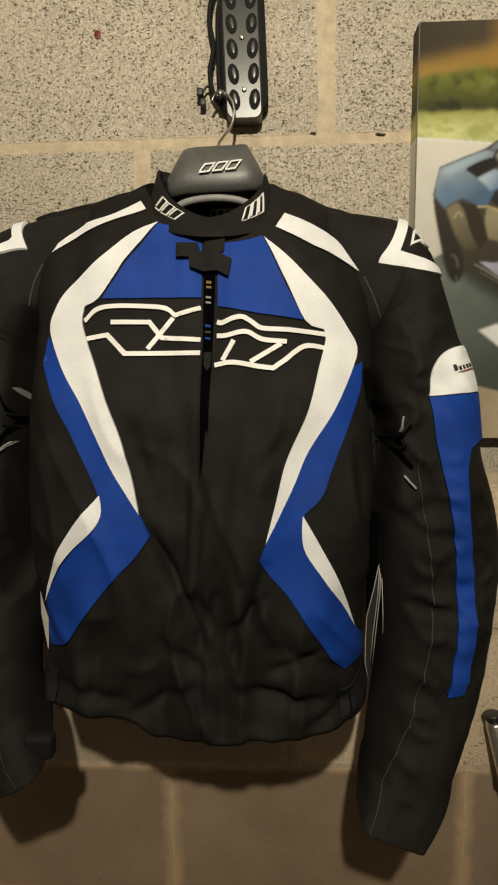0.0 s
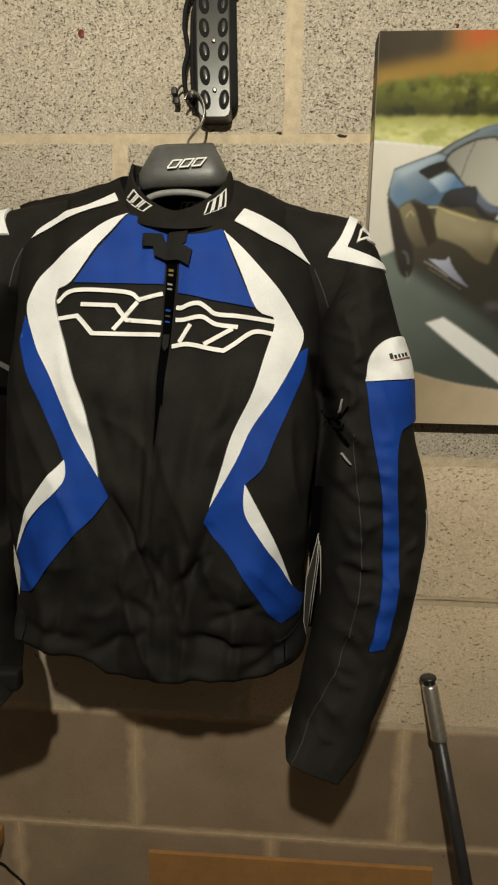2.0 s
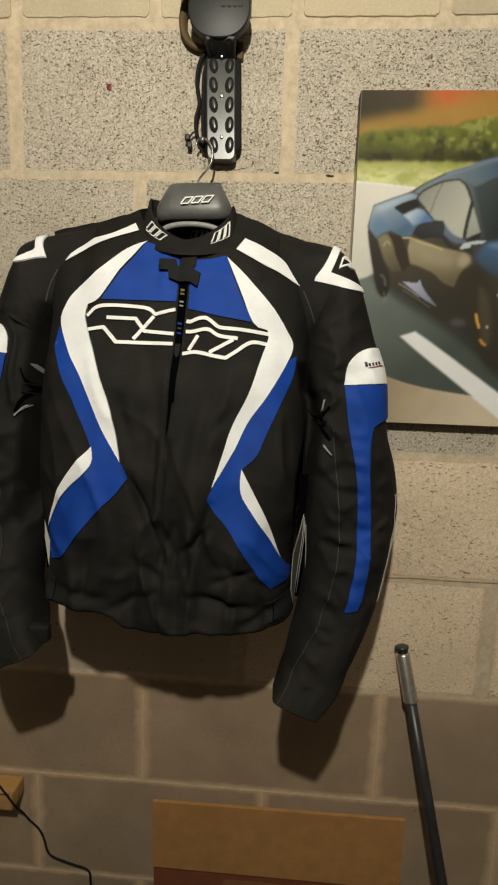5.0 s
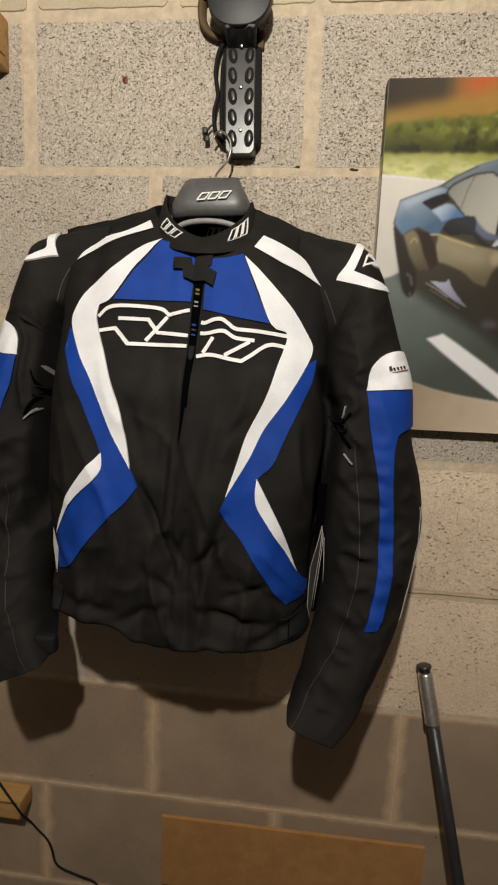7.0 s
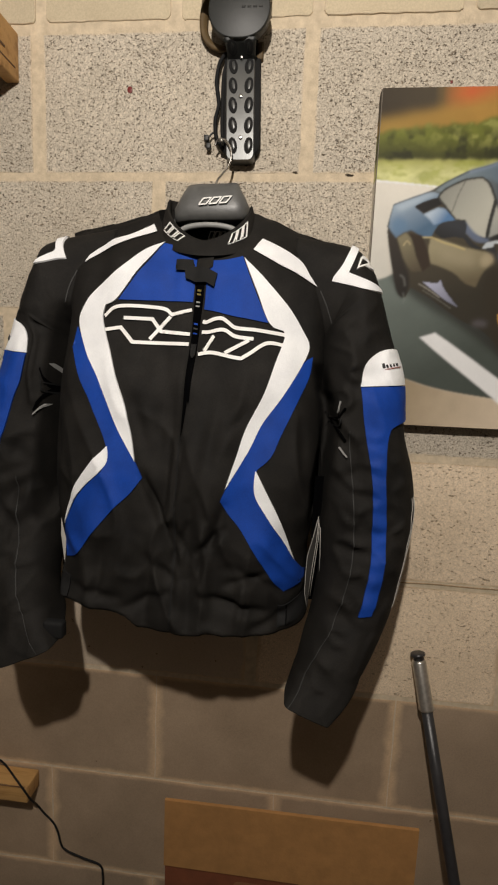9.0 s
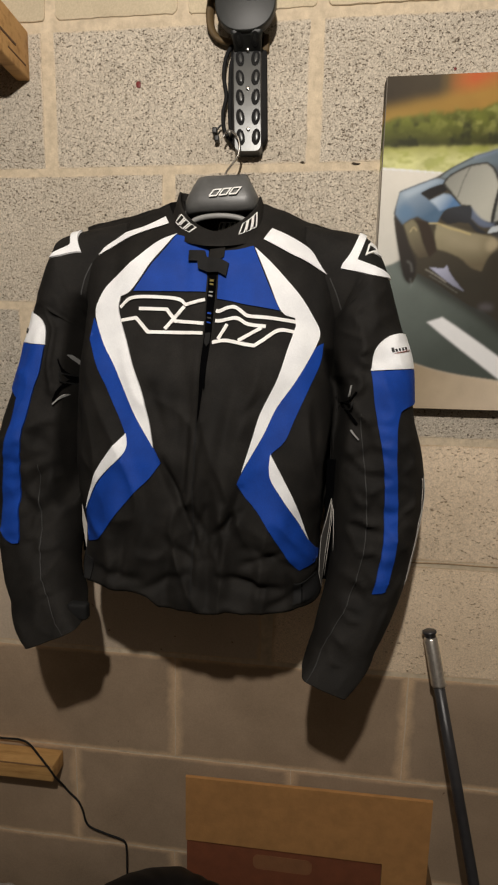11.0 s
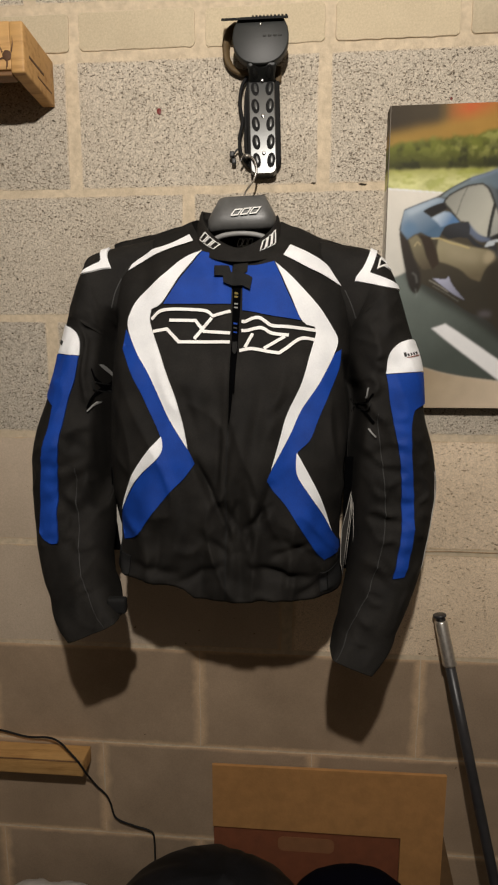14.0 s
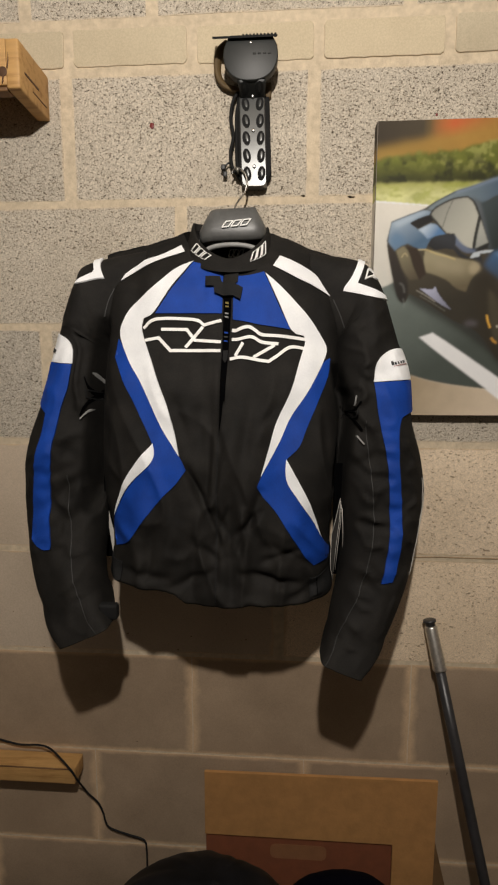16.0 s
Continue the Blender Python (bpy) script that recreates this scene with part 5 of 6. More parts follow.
pic.paint([(0.7342, 1.6877), (0.7396, 1.6966), (0.7577, 1.7004), (0.7760, 1.7014), (0.7702, 1.6974), (0.7520, 1.6950), (0.7505, 1.6891)], tone(176, 184, 190), soft=0.001, strength=0.9, mottle=0.05)
pic.paint([(0.7404, 1.6869), (0.7544, 1.6911), (0.7580, 1.6737), (0.7522, 1.6696), (0.7432, 1.6792)], tone(40, 42, 46), soft=0.0012, strength=0.9, mottle=0.05)
# Mirror.
pic.paint([(0.6608, 1.7100), (0.6651, 1.7207), (0.6779, 1.7268), (0.7041, 1.7294), (0.7089, 1.7209), (0.7078, 1.7093), (0.7145, 1.7027), (0.7234, 1.6942), (0.7363, 1.6878), (0.7241, 1.6865), (0.7144, 1.6921), (0.7063, 1.7025), (0.6909, 1.7041), (0.6737, 1.7017)], tone(34, 34, 35), tone(48, 50, 54), (0.6704, 1.7045), (0.6791, 1.7249), soft=0.001, mottle=0.05)
# Olive flank with its reflections.
pic.paint([(0.6563, 1.7022), (0.6780, 1.6989), (0.7053, 1.6899), (0.7304, 1.6847), (0.7450, 1.6812), (0.7530, 1.6726), (0.7468, 1.6617), (0.7377, 1.6477), (0.7310, 1.6297), (0.7139, 1.6362), (0.6962, 1.6506), (0.6748, 1.6599), (0.6591, 1.6644), (0.6547, 1.6828)], tone(138, 130, 104), tone(92, 83, 64), (0.6968, 1.6936), (0.7066, 1.6370), soft=0.0014, mottle=0.05)
pic.paint([(0.6685, 1.6890), (0.6976, 1.6839), (0.7292, 1.6749), (0.7243, 1.6591), (0.6992, 1.6644), (0.6740, 1.6716)], tone(150, 140, 116), soft=0.006, strength=0.55, mottle=0.05)
pic.paint([(0.7334, 1.6731), (0.7409, 1.6811), (0.7514, 1.6784), (0.7545, 1.6677), (0.7449, 1.6597), (0.7355, 1.6614)], tone(156, 144, 118), soft=0.003, strength=0.8, mottle=0.05)
pic.stroke([(0.6430, 1.7028), (0.6573, 1.7032), (0.6762, 1.6959), (0.6929, 1.6915), (0.7097, 1.6861)], 0.0024, tone(176, 160, 112), 0.001, 0.9)
pic.paint([(0.6053, 1.7019), (0.6180, 1.7099), (0.6268, 1.7015), (0.6367, 1.6765), (0.6486, 1.6533), (0.6322, 1.6509), (0.6164, 1.6721)], tone(118, 111, 88), tone(76, 68, 54), (0.6196, 1.7013), (0.6402, 1.6551), soft=0.0016, mottle=0.05)
pic.stroke([(0.6153, 1.6896), (0.6209, 1.6975), (0.6264, 1.6918)], 0.0022, tone(170, 156, 118), 0.001, 0.7)
pic.paint([(0.6221, 1.7100), (0.6428, 1.7057), (0.6536, 1.6828), (0.6593, 1.6614), (0.6487, 1.6513), (0.6380, 1.6726), (0.6302, 1.6958)], tone(48, 38, 28), soft=0.0014, mottle=0.05)
pic.paint([(0.5902, 1.7150), (0.6044, 1.6999), (0.6166, 1.6701), (0.6285, 1.6449), (0.6281, 1.6212), (0.6205, 1.6100), (0.6093, 1.6227), (0.5967, 1.6755)], tone(48, 42, 36), tone(34, 30, 26), (0.5993, 1.7008), (0.6197, 1.6229), soft=0.0018, mottle=0.05)
pic.stroke([(0.6140, 1.6465), (0.6205, 1.6408), (0.6234, 1.6290)], 0.0024, tone(104, 104, 100), 0.0014, 0.7)
pic.stroke([(0.6209, 1.6190), (0.6235, 1.6111), (0.6230, 1.6031)], 0.0018, tone(120, 124, 120), 0.0014, 0.5)
# Sill, wheel and lights.
pic.paint([(0.6497, 1.6366), (0.6727, 1.6342), (0.6769, 1.6402), (0.6848, 1.6246), (0.7076, 1.5982), (0.6848, 1.6106)], tone(154, 156, 176), tone(110, 112, 128), (0.6654, 1.6340), (0.6989, 1.6030), soft=0.001, mottle=0.05)
pic.stroke([(0.6438, 1.6335), (0.6610, 1.6240), (0.6784, 1.6125)], 0.0018, tone(140, 136, 128), 0.0008, 0.8)
pic.stroke([(0.6507, 1.6237), (0.6744, 1.6104), (0.6963, 1.5969)], 0.0014, tone(104, 102, 96), 0.001, 0.7)
pic.paint([(0.7293, 1.5755), (0.7393, 1.5808), (0.7563, 1.5782), (0.7528, 1.5701), (0.7361, 1.5696)], tone(84, 80, 84), soft=0.0034, strength=0.7, mottle=0.05)
pic.paint([(0.7434, 1.6537), (0.7612, 1.6620), (0.7763, 1.6546), (0.7923, 1.6173), (0.8003, 1.5672), (0.7972, 1.5220), (0.7819, 1.5278), (0.7668, 1.5541), (0.7535, 1.5862), (0.7442, 1.6211)], tone(46, 41, 31), soft=0.005, mottle=0.05)
pic.paint([(0.7697, 1.6366), (0.7861, 1.6171), (0.7953, 1.5752), (0.7938, 1.5364), (0.7844, 1.5464), (0.7743, 1.5868)], tone(72, 66, 52), soft=0.003, strength=0.7, mottle=0.05)
pic.stroke([(0.7699, 1.5897), (0.7725, 1.5786), (0.7772, 1.5666)], 0.0034, tone(206, 156, 66), 0.0012, 1)
pic.stroke([(0.7799, 1.5493), (0.7847, 1.5433), (0.7902, 1.5404)], 0.0036, tone(190, 138, 60), 0.0014, 0.9)
pic.stroke([(0.7884, 1.5709), (0.7898, 1.5669)], 0.0034, tone(168, 162, 148), 0.001, 0.9)
pic.paint([(0.8003, 1.6205), (0.8152, 1.6169), (0.8293, 1.6112), (0.8184, 1.6060), (0.8054, 1.6106)], tone(206, 206, 198), tone(176, 178, 172), (0.8026, 1.6176), (0.8263, 1.6102), soft=0.0009, mottle=0.05)
pic.stroke([(0.5951, 1.7504), (0.6227, 1.7611), (0.6503, 1.7712), (0.6715, 1.7835), (0.7044, 1.7993)], 0.0012, tone(44, 46, 50), 0.0007, 0.7)
shades = np.clip(pic.ink * 0.99 + 0.006, 0.002, 0.9)

mesh = bpy.data.meshes.new("printed_photograph")
nx, nz = pic.nx, pic.nz
spots = np.stack([pic.x.ravel(), np.full(nx * nz, CY - 0.0006), pic.z.ravel()], 1)
corner = (np.arange(nz - 1)[:, None] * nx + np.arange(nx - 1)[None, :]).ravel()
mesh.from_pydata(spots.tolist(), [], np.stack([corner, corner + 1, corner + nx + 1, corner + nx], 1).tolist())
inks = mesh.color_attributes.new("ink", "FLOAT_COLOR", "POINT")
inks.data.foreach_set("color", np.concatenate([shades.reshape(-1, 3), np.ones((nx * nz, 1))], 1).astype(np.float32).ravel())
m, nt, b, co = node_mat("photographic_ink", 0.6)
b.inputs["Specular IOR Level"].default_value = 0.2
dye = nt.nodes.new("ShaderNodeVertexColor")
dye.layer_name = "ink"
cloth = ramp_of(nt, noise_of(nt, co, 900, 2), [(0.35, (0.95,) * 3), (0.65, (1, 1, 1))])
nt.links.new(mult(nt, dye.outputs["Color"], cloth), b.inputs["Base Color"])
bump_of(nt, b, noise_of(nt, co, 900, 2), 0.12)
mesh.materials.append(m)
photo = new("printed_photograph", mesh)
photo.parent = canvas
photo.matrix_parent_inverse = place_of(canvas).inverted()
tagged(photo, "printed photograph of a blue car on a road")

# The print goes on round the stretcher's side.
mesh = bpy.data.meshes.new("wrapped_edge")
rows = pic.z[:, 0]
spots = np.concatenate([np.stack([np.full(nz, CX0 - 0.0005), np.full(nz, y), rows], 1) for y in (0.0, CY - 0.0004)])
k = np.arange(nz - 1)
mesh.from_pydata(spots.tolist(), [], np.stack([k, k + nz, k + nz + 1, k + 1], 1).tolist())
inks = mesh.color_attributes.new("ink", "FLOAT_COLOR", "POINT")
rim = np.concatenate([shades[:, 1], np.ones((nz, 1))], 1)
inks.data.foreach_set("color", np.concatenate([rim, rim]).astype(np.float32).ravel())
mesh.materials.append(m)
edge = new("wrapped_edge", mesh)
edge.parent = canvas
edge.matrix_parent_inverse = place_of(canvas).inverted()

# ---- timber ----
shelf = thing("timber_shelf", (-0.5, -0.05, 1.945), "pine board shelf with a dark knot fixed on the wall", "shelf")
part("front_board", box(-0.95, -0.0500, -0.104, -0.080, 1.952, 2.022, 0.002), PINE, shelf)
part("end_board", box(-0.0505, -0.0275, -0.105, 0.0, 1.946, 2.021, 0.003), PINE, shelf)
part("top_board", box(-0.95, -0.0510, -0.080, 0.0, 2.004, 2.020, 0.002), PINE, shelf)
part("lower_rail", box(-0.95, -0.0510, -0.102, -0.082, 1.944, 1.951, 0.002), PINE_DARK, shelf, "dark brown lower edge")
knot = part("knot", plate([(-0.0560 + 0.0078 * math.cos(a), 1.972 + 0.0078 * math.sin(a)) for a in (k * math.pi / 8 for k in range(16))], -0.103, -0.1050, 0.0006), KNOT, shelf, "dark round knot")
for rim in ([(-0.0625, 1.977), (-0.0665, 1.986), (-0.0685, 1.996), (-0.0672, 1.986), (-0.0640, 1.976)], [(-0.0490, 1.977), (-0.0462, 1.988), (-0.0452, 2.000), (-0.0445, 1.988), (-0.0472, 1.975)], [(-0.0565, 1.966), (-0.0575, 1.958), (-0.0580, 1.953), (-0.0555, 1.957), (-0.0545, 1.965)], [(-0.0620, 1.969), (-0.072, 1.967), (-0.082, 1.969), (-0.072, 1.966), (-0.0615, 1.967)]):
    part("split", plate(rim, -0.103, -0.1056, 0.0003), KNOT, shelf, "dark split beside the knot")
part("groove", box(-0.0285, -0.0268, -0.088, -0.040, 1.976, 1.9800, 0.0003), KNOT, shelf, "dark groove in the end grain")
part("groove", box(-0.0285, -0.0268, -0.062, -0.012, 1.962, 1.9645, 0.0003), KNOT, shelf, "dark groove in the end grain")
batten = thing("timber_batten", (-0.4, -0.03, 0.62), "pale pine batten fixed on the block wall", "batten")
part("batten", box(-0.95, -0.020, -0.046, 0.0, 0.629, 0.664, 0.003), PINE, batten)
part("batten_stain", tube([(-0.94 + 0.0915 * k, -0.0452, 0.6634) for k in range(11)], 0.0014, 6), PINE_DARK, batten, "dark stained upper arris")

cable = tagged(link("cable", tube(spline([(-0.60, -0.008, 0.690), (-0.30, -0.008, 0.702), (-0.221, -0.008, 0.697), (-0.159, -0.010, 0.686), (-0.110, -0.014, 0.690), (-0.080, -0.024, 0.690), (-0.046, -0.045, 0.684), (-0.022, -0.052, 0.664), (-0.0165, -0.040, 0.634), (-0.017, -0.014, 0.594), (-0.008, -0.008, 0.573), (0.012, -0.008, 0.553), (0.022, -0.008, 0.531), (0.033, -0.008, 0.496), (0.072, -0.008, 0.480), (0.111, -0.008, 0.468), (0.118, -0.010, 0.445), (0.119, -0.012, 0.400), (0.122, -0.014, 0.250), (0.128, -0.02, 0.08), (0.14, -0.05, 0.005), (0.3, -0.12, 0.004)], 7), 0.0020, 8), BLACK_STRAP), "thin black cable draped over the batten down the wall", "cable")

# ---- pole ----
pole = thing("steel_pole", (0.88, -0.20, 0.0), "dark steel pole with a bright ferrule leaning on the wall", "pole")
TOPP, FOOT = Vector((0.699, -0.016, 1.006)), Vector((0.905, -0.20, 0.012))


def along(t):
    return TOPP.lerp(FOOT, t)


part("shaft", tube([along(t) for t in (0.09, 0.3, 0.6, 1.0)], 0.0098, 18), POLE_PAINT, pole, "dark painted shaft")
part("ferrule", tube([along(t) for t in (0.0115, 0.015, 0.090, 0.0925, 0.0945, 0.0965)], [0.0100, 0.0122, 0.0125, 0.0135, 0.0135, 0.0115], 18), STEEL_WORN, pole, "worn bright steel ferrule")
part("pole_tip", tube([along(t) for t in (0.0, 0.0012, 0.0045, 0.0065, 0.013)], [0.0105, 0.0125, 0.0125, 0.0088, 0.0098], 16), POLE_PAINT, pole, "dark tip")

# ---- cardboard ----
card = thing("cardboard_carton", (0.49, -0.02, 0.0), "flattened brown cardboard carton with a red-brown panel leaning on the wall", "carton")
part("sheet", plate([(0.252, 0.664), (0.728, 0.668), (0.728, 0.0), (0.643, 0.0), (0.643, 0.520), (0.252, 0.520)], -0.0275, -0.0335, 0.0006), CARD, card, smooth=False)
panel = part("printed_panel", box(0.2535, 0.6425, -0.0290, -0.018, 0.0, 0.5165, 0.001), CARD_RED, card, "red-brown printed panel")
# Shade in the slit under the sheet's edge, put in as a dark strip.
part("gap_shade", box(0.2535, 0.6425, -0.0278, -0.018, 0.5167, 0.5198, 0), CHIP_AND_SHADE, card, "dark strip for the shade above the panel", smooth=False)
part("hand_hole", plate(rounded(0.449, 0.484, 0.118, 0.034, 0.012), -0.0288, -0.0293, 0.0002), CARD_DARK, panel, "pale rounded hand hole", smooth=False)
# The flap's shade is in its colour: a darkened copy of the carton's brown.
part("torn_edge", rings_to_bm([[Vector((0.722, y, 0)), Vector((0.810, y - 0.02, 0)), Vector((0.770, y - 0.01, 0.36)), Vector((0.731, y, 0.525))] for y in (-0.022, -0.018)]), CARD_SHADE, card, "torn flap in shaded cardboard colour", smooth=False)


def sack(name, cx, cy, top, rx, ry, material, label, seed, crumple, lean=0.0, seams=(), crown=None):
    rings, crown = [], crown or rx
    for i in range(61):
        v = (i / 60) ** 0.8
        z = top * v
        k = 1.0 if z < top - crown else math.sqrt(max(0.0, 1 - ((z - top + crown) / crown) ** 2))
        k *= 0.94 + 0.06 * math.sin(v * 3.0)
        ring = []
        for j in range(96):
            a = 2 * math.pi * j / 96
            n = noise.noise(Vector((math.cos(a) * 1.7, math.sin(a) * 1.7, z * 7 + seed))) * crumple + noise.noise(Vector((math.cos(a) * 5, math.sin(a) * 5, z * 16 + seed))) * crumple * 0.35 - max(0.0, 1 - abs(noise.noise(Vector((math.cos(a) * 2.6 + z * 4, math.sin(a) * 2.6, z * 5 + seed + 7)))) * 5) * crumple * 0.18
            ring.append(Vector((cx + lean * (v - 0.78) / 0.22 * max(0.0, v) + (rx + n) * k * math.cos(a), cy + (ry + n) * k * math.sin(a), z)))
        rings.append(ring)
    bag = thing(name, (cx, cy, 0), label, "bag")
    cloth = part("cloth", rings_to_bm(rings), material, bag)
    for j in seams:
        part("seam", tube([rings[i][j] for i in range(20, 60)], 0.0025, 6), BLACK_STRAP, cloth, "black piped seam")
    return bag


sack("holdall", 0.264, -0.33, 0.757, 0.176, 0.13, BAG, "black crumpled nylon holdall standing on the floor", 4.2, 0.017, 0.048, (86,))
sack("cloth_sack", 0.524, -0.30, 0.706, 0.138, 0.12, BAG_NAVY, "dark navy fleece sack standing on the floor", 8.0, 0.006, -0.020)
poly = sack("carrier_bag", -0.080, -0.12, 0.418, 0.150, 0.07, POLY, "crumpled white carrier bag with a black print on the floor", 14.0, 0.020, crown=0.05)
rim = [(-0.012 + 0.032 * math.cos(a) * (1 + 0.2 * math.sin(3 * a)), -0.130 + 0.020 * math.sin(a)) for a in (k * math.pi / 10 for k in range(20))]
part("bag_print", rings_to_bm([[Vector((x, y, z)) for x, y in rim] for z in (0.395, 0.4188)]), HOLE, poly, "black print")

# ---- chain box ----
carton = thing("chain_box", (0.99, -0.05, 0.0), "black cardboard box with a white and red chain label", "box")
LEAN = Matrix.Translation((0.930, -0.060, 0.462)) @ Matrix.Rotation(radians(-21), 4, "Y") @ Matrix.Scale(1.189, 4)


def leaning(bm):
    bm.transform(LEAN)
    return bm


part("case", leaning(box(-0.060, 0.20, 0.0, 0.008, -0.385, 0.0, 0.002)), BAG, carton)
part("edge_rod", leaning(tube([(-0.155, 0.006, -0.006), (-0.055, 0.005, -0.004), (0.20, 0.004, -0.002)], [0.0025, 0.0032, 0.0045], 8)), RUBBER, carton)
part("label_stripe", leaning(box(-0.040, -0.029, -0.0015, 0.001, -0.062, -0.012, 0)), LABEL_RED, carton, "red label stripe")
part("label_edge", leaning(box(-0.0065, -0.0052, -0.0015, 0.001, -0.058, -0.014, 0)), PRINT, carton, "thin white line")
part("label_patch", leaning(box(-0.0045, 0.007, -0.0015, 0.001, -0.030, -0.012, 0)), LABEL_RED, carton, "dark red patch")
for k in range(6):
    part("label_bar", leaning(box(-0.054, -0.043, -0.0015, 0.001, -0.0195 - k * 0.0086, -0.0135 - k * 0.0086, 0)), PRINT, carton, "white printed bar")
curve = bpy.data.curves.new("label_text", "FONT")
curve.body, curve.size, curve.extrude = "CHAIN", 0.0168, 0.0004
holder = bpy.data.objects.new("label_text", curve)
scene.collection.objects.link(holder)
bpy.context.view_layer.update()
letters = bpy.data.meshes.new_from_object(holder.evaluated_get(bpy.context.evaluated_depsgraph_get()))
bpy.data.objects.remove(holder)
bm = bmesh.new()
bm.from_mesh(letters)
bm.transform(LEAN @ Matrix.Translation((-0.0265, -0.0012, -0.010)) @ Matrix.Rotation(radians(90), 4, "X") @ Matrix.Rotation(radians(-90), 4, "Z"))
part("label_text", bm, PRINT, carton, "white lettering", smooth=False)

# ---- marks on the wall ----
part("paint_fleck", plate([(0.163 + 0.0045 * math.cos(a), 1.9335 + 0.0055 * math.sin(a)) for a in (k * math.pi / 6 for k in range(12))], 0.001, -0.0007, 0.0004), RED, wall_north, "red paint fleck")
for x, z in ((0.672, 1.937), (0.778, 1.941)):
    part("paint_fleck", plate([(x + 0.0022 * math.cos(a), z + 0.0026 * math.sin(a)) for a in (k * math.pi / 4 for k in range(8))], 0.001, -0.0006, 0.0003), RED, wall_north, "small red paint fleck")
rng = random.Random(31)
for x, z, w in ((0.440, 1.807, 0.010), (0.527, 1.803, 0.014), (0.845, 1.906, 0.006)):
    rim = [(x + w / 2 * math.cos(a) * rng.uniform(0.6, 1.1), z + 0.0020 * math.sin(a) * rng.uniform(0.4, 1.2) + 0.0003 * math.cos(3 * a)) for a in (k * math.pi / 9 for k in range(18))]
    part("chip", plate(rim, 0.003, -0.0004, 0.0003), CHIP_AND_SHADE, wall_north, "dark chip in the mortar")
part("mortar_line", tube(spline([(0.60, 0.0009, 1.1280), (0.66, 0.0008, 1.1262), (0.72, 0.0008, 1.1275), (0.80, 0.0009, 1.1265), (0.95, 0.0008, 1.1280)], 6), 0.0012, 6), CRACK, wall_north, "dark crack along the joint")


# ---- blocks and bricks of the wall ----
def block_mesh(name, w, h, seed, material, nx=10, nz=5, rough=0.0022):
    """One rough block: a front with an uneven outline and softened edges."""
    r = random.Random(seed)
    bm, rows = bmesh.new(), []
    for j in range(nz + 1):
        row = []
        for i in range(nx + 1):
            edge = i in (0, nx) or j in (0, nz)
            x, z = -w / 2 + w * i / nx, -h / 2 + h * j / nz
            if i in (0, nx) and 0 < j < nz:
                x += r.uniform(-rough, rough) * 0.7
            if j in (0, nz) and 0 < i < nx:
                z += r.uniform(-rough, rough) * 0.4
            row.append(bm.verts.new((x, 0.0006 if edge else r.uniform(-0.0003, 0.0003), z)))
        rows.append(row)
    for a, b in zip(rows, rows[1:]):
        for i in range(nx):
            bm.faces.new((a[i], a[i + 1], b[i + 1], b[i]))
    rim = rows[0] + [q[-1] for q in rows[1:]] + rows[-1][-2::-1] + [q[0] for q in rows[-2:0:-1]]
    back = [bm.verts.new((v.co.x, 0.02, v.co.z)) for v in rim]
    for i in range(len(rim)):
        k = (i + 1) % len(rim)
        bm.faces.new((rim[i], back[i], back[k], rim[k]))
    bmesh.ops.recalc_face_normals(bm, faces=bm.faces)
    me = bpy.data.meshes.new(name)
    bm.to_mesh(me)
    bm.free()
    me.materials.append(material)
    return me


CACHE = {}


def lay(name, x0, x1, z0, z1, material, rng, gap=0.018, gap_z=0.013):
    w, h = round(x1 - x0 - gap, 2), round(z1 - z0 - gap_z, 3)
    key = (w, h, material.name, rng.randrange(4))
    if key not in CACHE:
        CACHE[key] = block_mesh(name, w, h, len(CACHE) + 3, material)
        CACHE[key].polygons.foreach_set("use_smooth", [False] * len(CACHE[key].polygons))
    ob = new(name, CACHE[key])
    ob.parent = wall_north
    ob.location = ((x0 + x1) / 2, rng.uniform(-0.0002, 0.0002), (z0 + z1) / 2)


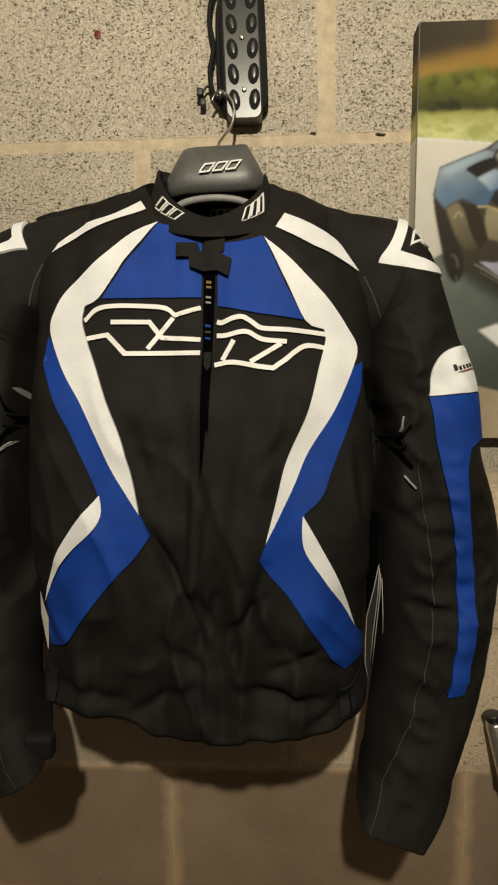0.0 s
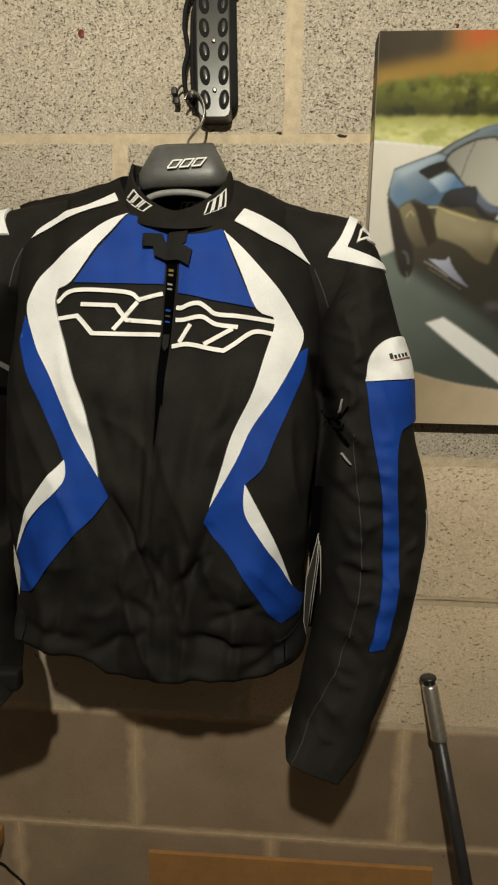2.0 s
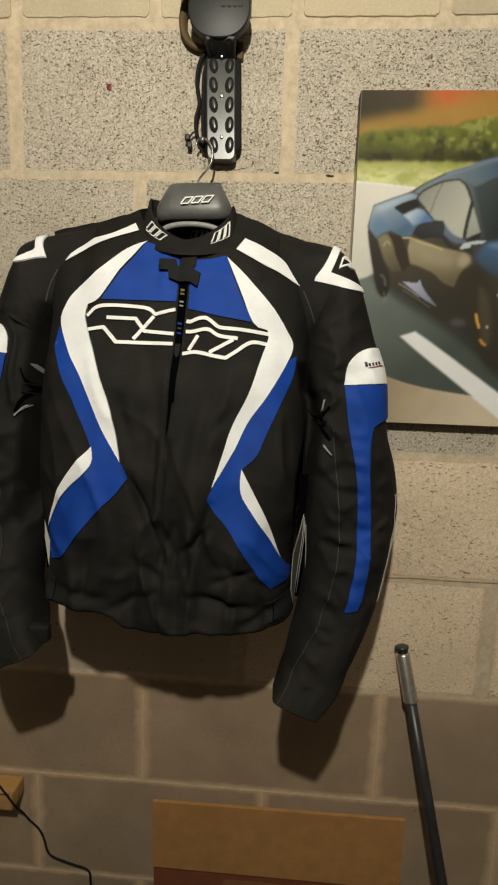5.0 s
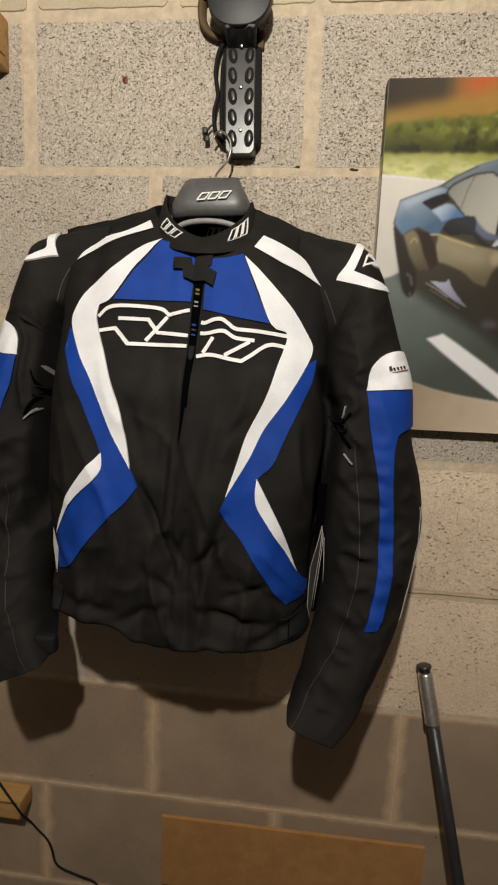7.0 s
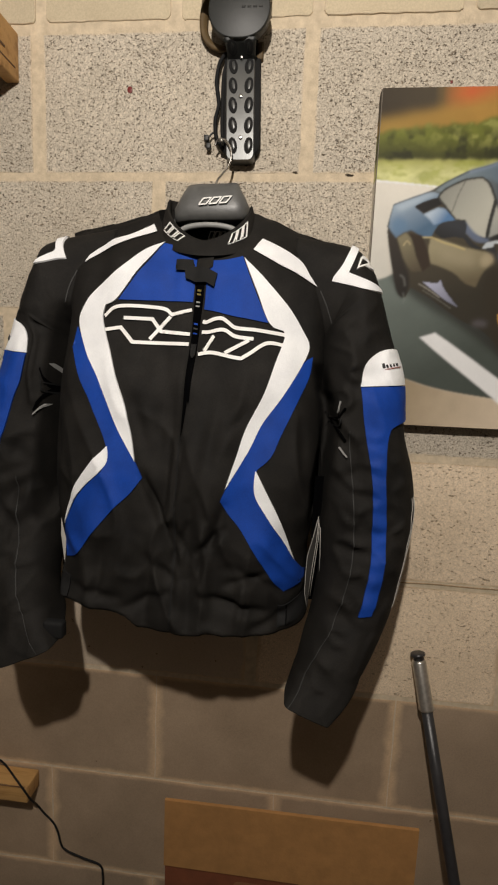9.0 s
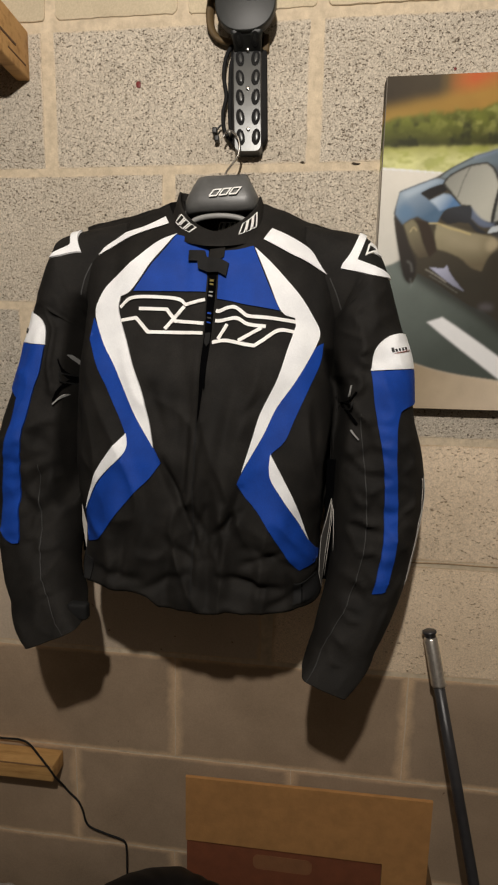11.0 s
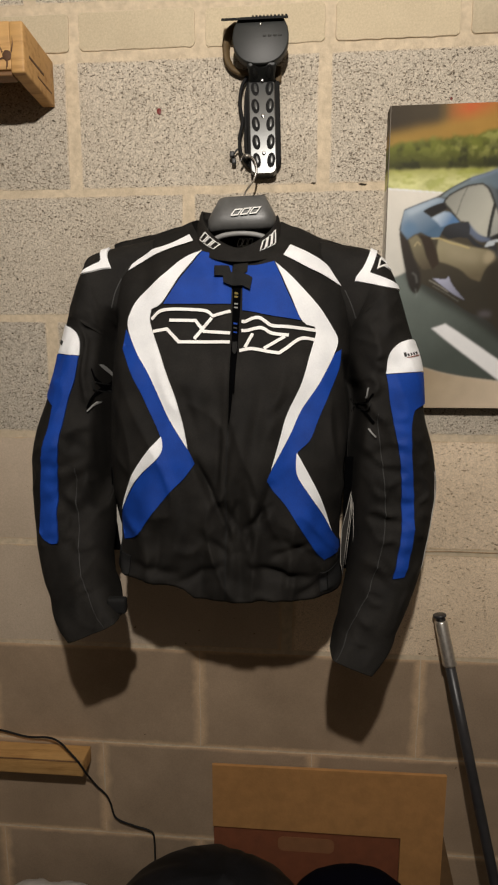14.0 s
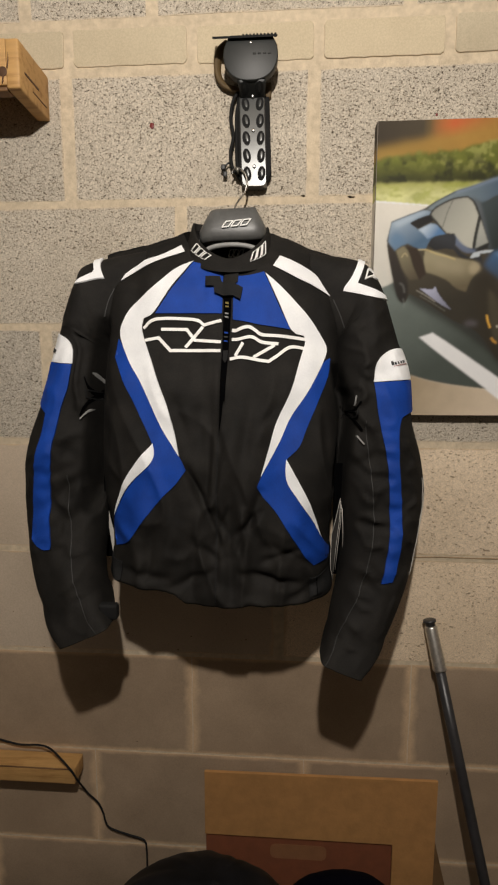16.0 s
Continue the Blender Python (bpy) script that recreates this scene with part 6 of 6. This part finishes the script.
rng = random.Random(9)
COURSES = [(0.0, 0.0), (0.225, 0.22), (0.45, 0.007), (0.675, 0.222), (0.90, 0.403), (1.125, 0.17), (1.35, 0.395), (1.575, 0.214), (1.80, 0.005)]
for z0, first in COURSES:
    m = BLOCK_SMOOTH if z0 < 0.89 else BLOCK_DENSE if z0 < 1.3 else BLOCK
    x = first - 0.452 * 4
    while x < EAST:
        if x > WEST and x + 0.452 < EAST:
            # Left of x = 0: less pitted blocks, with the light's falloff in their colour.
            lay("concrete_block", x, x + 0.452, z0, z0 + 0.225, BLOCK_PLAIN_DIM if m is BLOCK_DENSE and x < 0.0 else m, rng, 0.018 if z0 > 0.89 else 0.004, 0.013 if z0 > 0.89 else 0.005)
        x += 0.452
def brick_mesh(w, h, seed):
    """One moulded brick face: rounded corners, worn edges, standing a little out of the joint."""
    r = random.Random(seed)
    flat = []
    ring = rounded(0, 0, w, h, 0.008, 5)
    for (x, z), (u, v) in zip(ring, ring[1:] + ring[:1]):
        steps = max(1, int(math.hypot(u - x, v - z) / 0.012))
        flat += [(x + (u - x) * k / steps + r.uniform(-0.0007, 0.0007), z + (v - z) * k / steps + r.uniform(-0.0008, 0.0008)) for k in range(steps)]
    rings = []
    for y, k in ((0.010, 1.0), (0.0004, 1.0), (-0.0010, 0.990), (-0.0015, 0.965), (-0.0015, 0.88)):
        rings.append([Vector((x * (1 - (1 - k) * 0.35), y + (r.uniform(-0.0002, 0.0002) if y < 0 else 0), z * k)) for x, z in flat])
    bm = rings_to_bm(rings)
    bmesh.ops.recalc_face_normals(bm, faces=bm.faces)
    me = bpy.data.meshes.new("brick")
    bm.to_mesh(me)
    bm.free()
    me.materials.append(CREAM)
    return me


FACES = [brick_mesh(0.2075, 0.062, k) for k in range(5)]
for k in range(-8, 11):
    ob = new("brick", FACES[(k * 3) % 5])
    ob.parent = wall_north
    ob.location = (0.1255 + 0.2255 * k, rng.uniform(-0.0006, 0.0006), 2.0660 + rng.uniform(-0.001, 0.001))
    ob.rotation_euler = (0, radians(rng.uniform(-0.4, 0.4)), 0)
x = -0.065 - 0.452 * 4
for wide in (0.452, 0.452, 0.452, 0.452, 0.232, 0.452, 0.452, 0.452, 0.452):
    if x > WEST and x + wide < EAST:
        lay("concrete_block", x, x + wide, 2.1085, 2.3335, BLOCK, rng, 0.024)
    x += wide
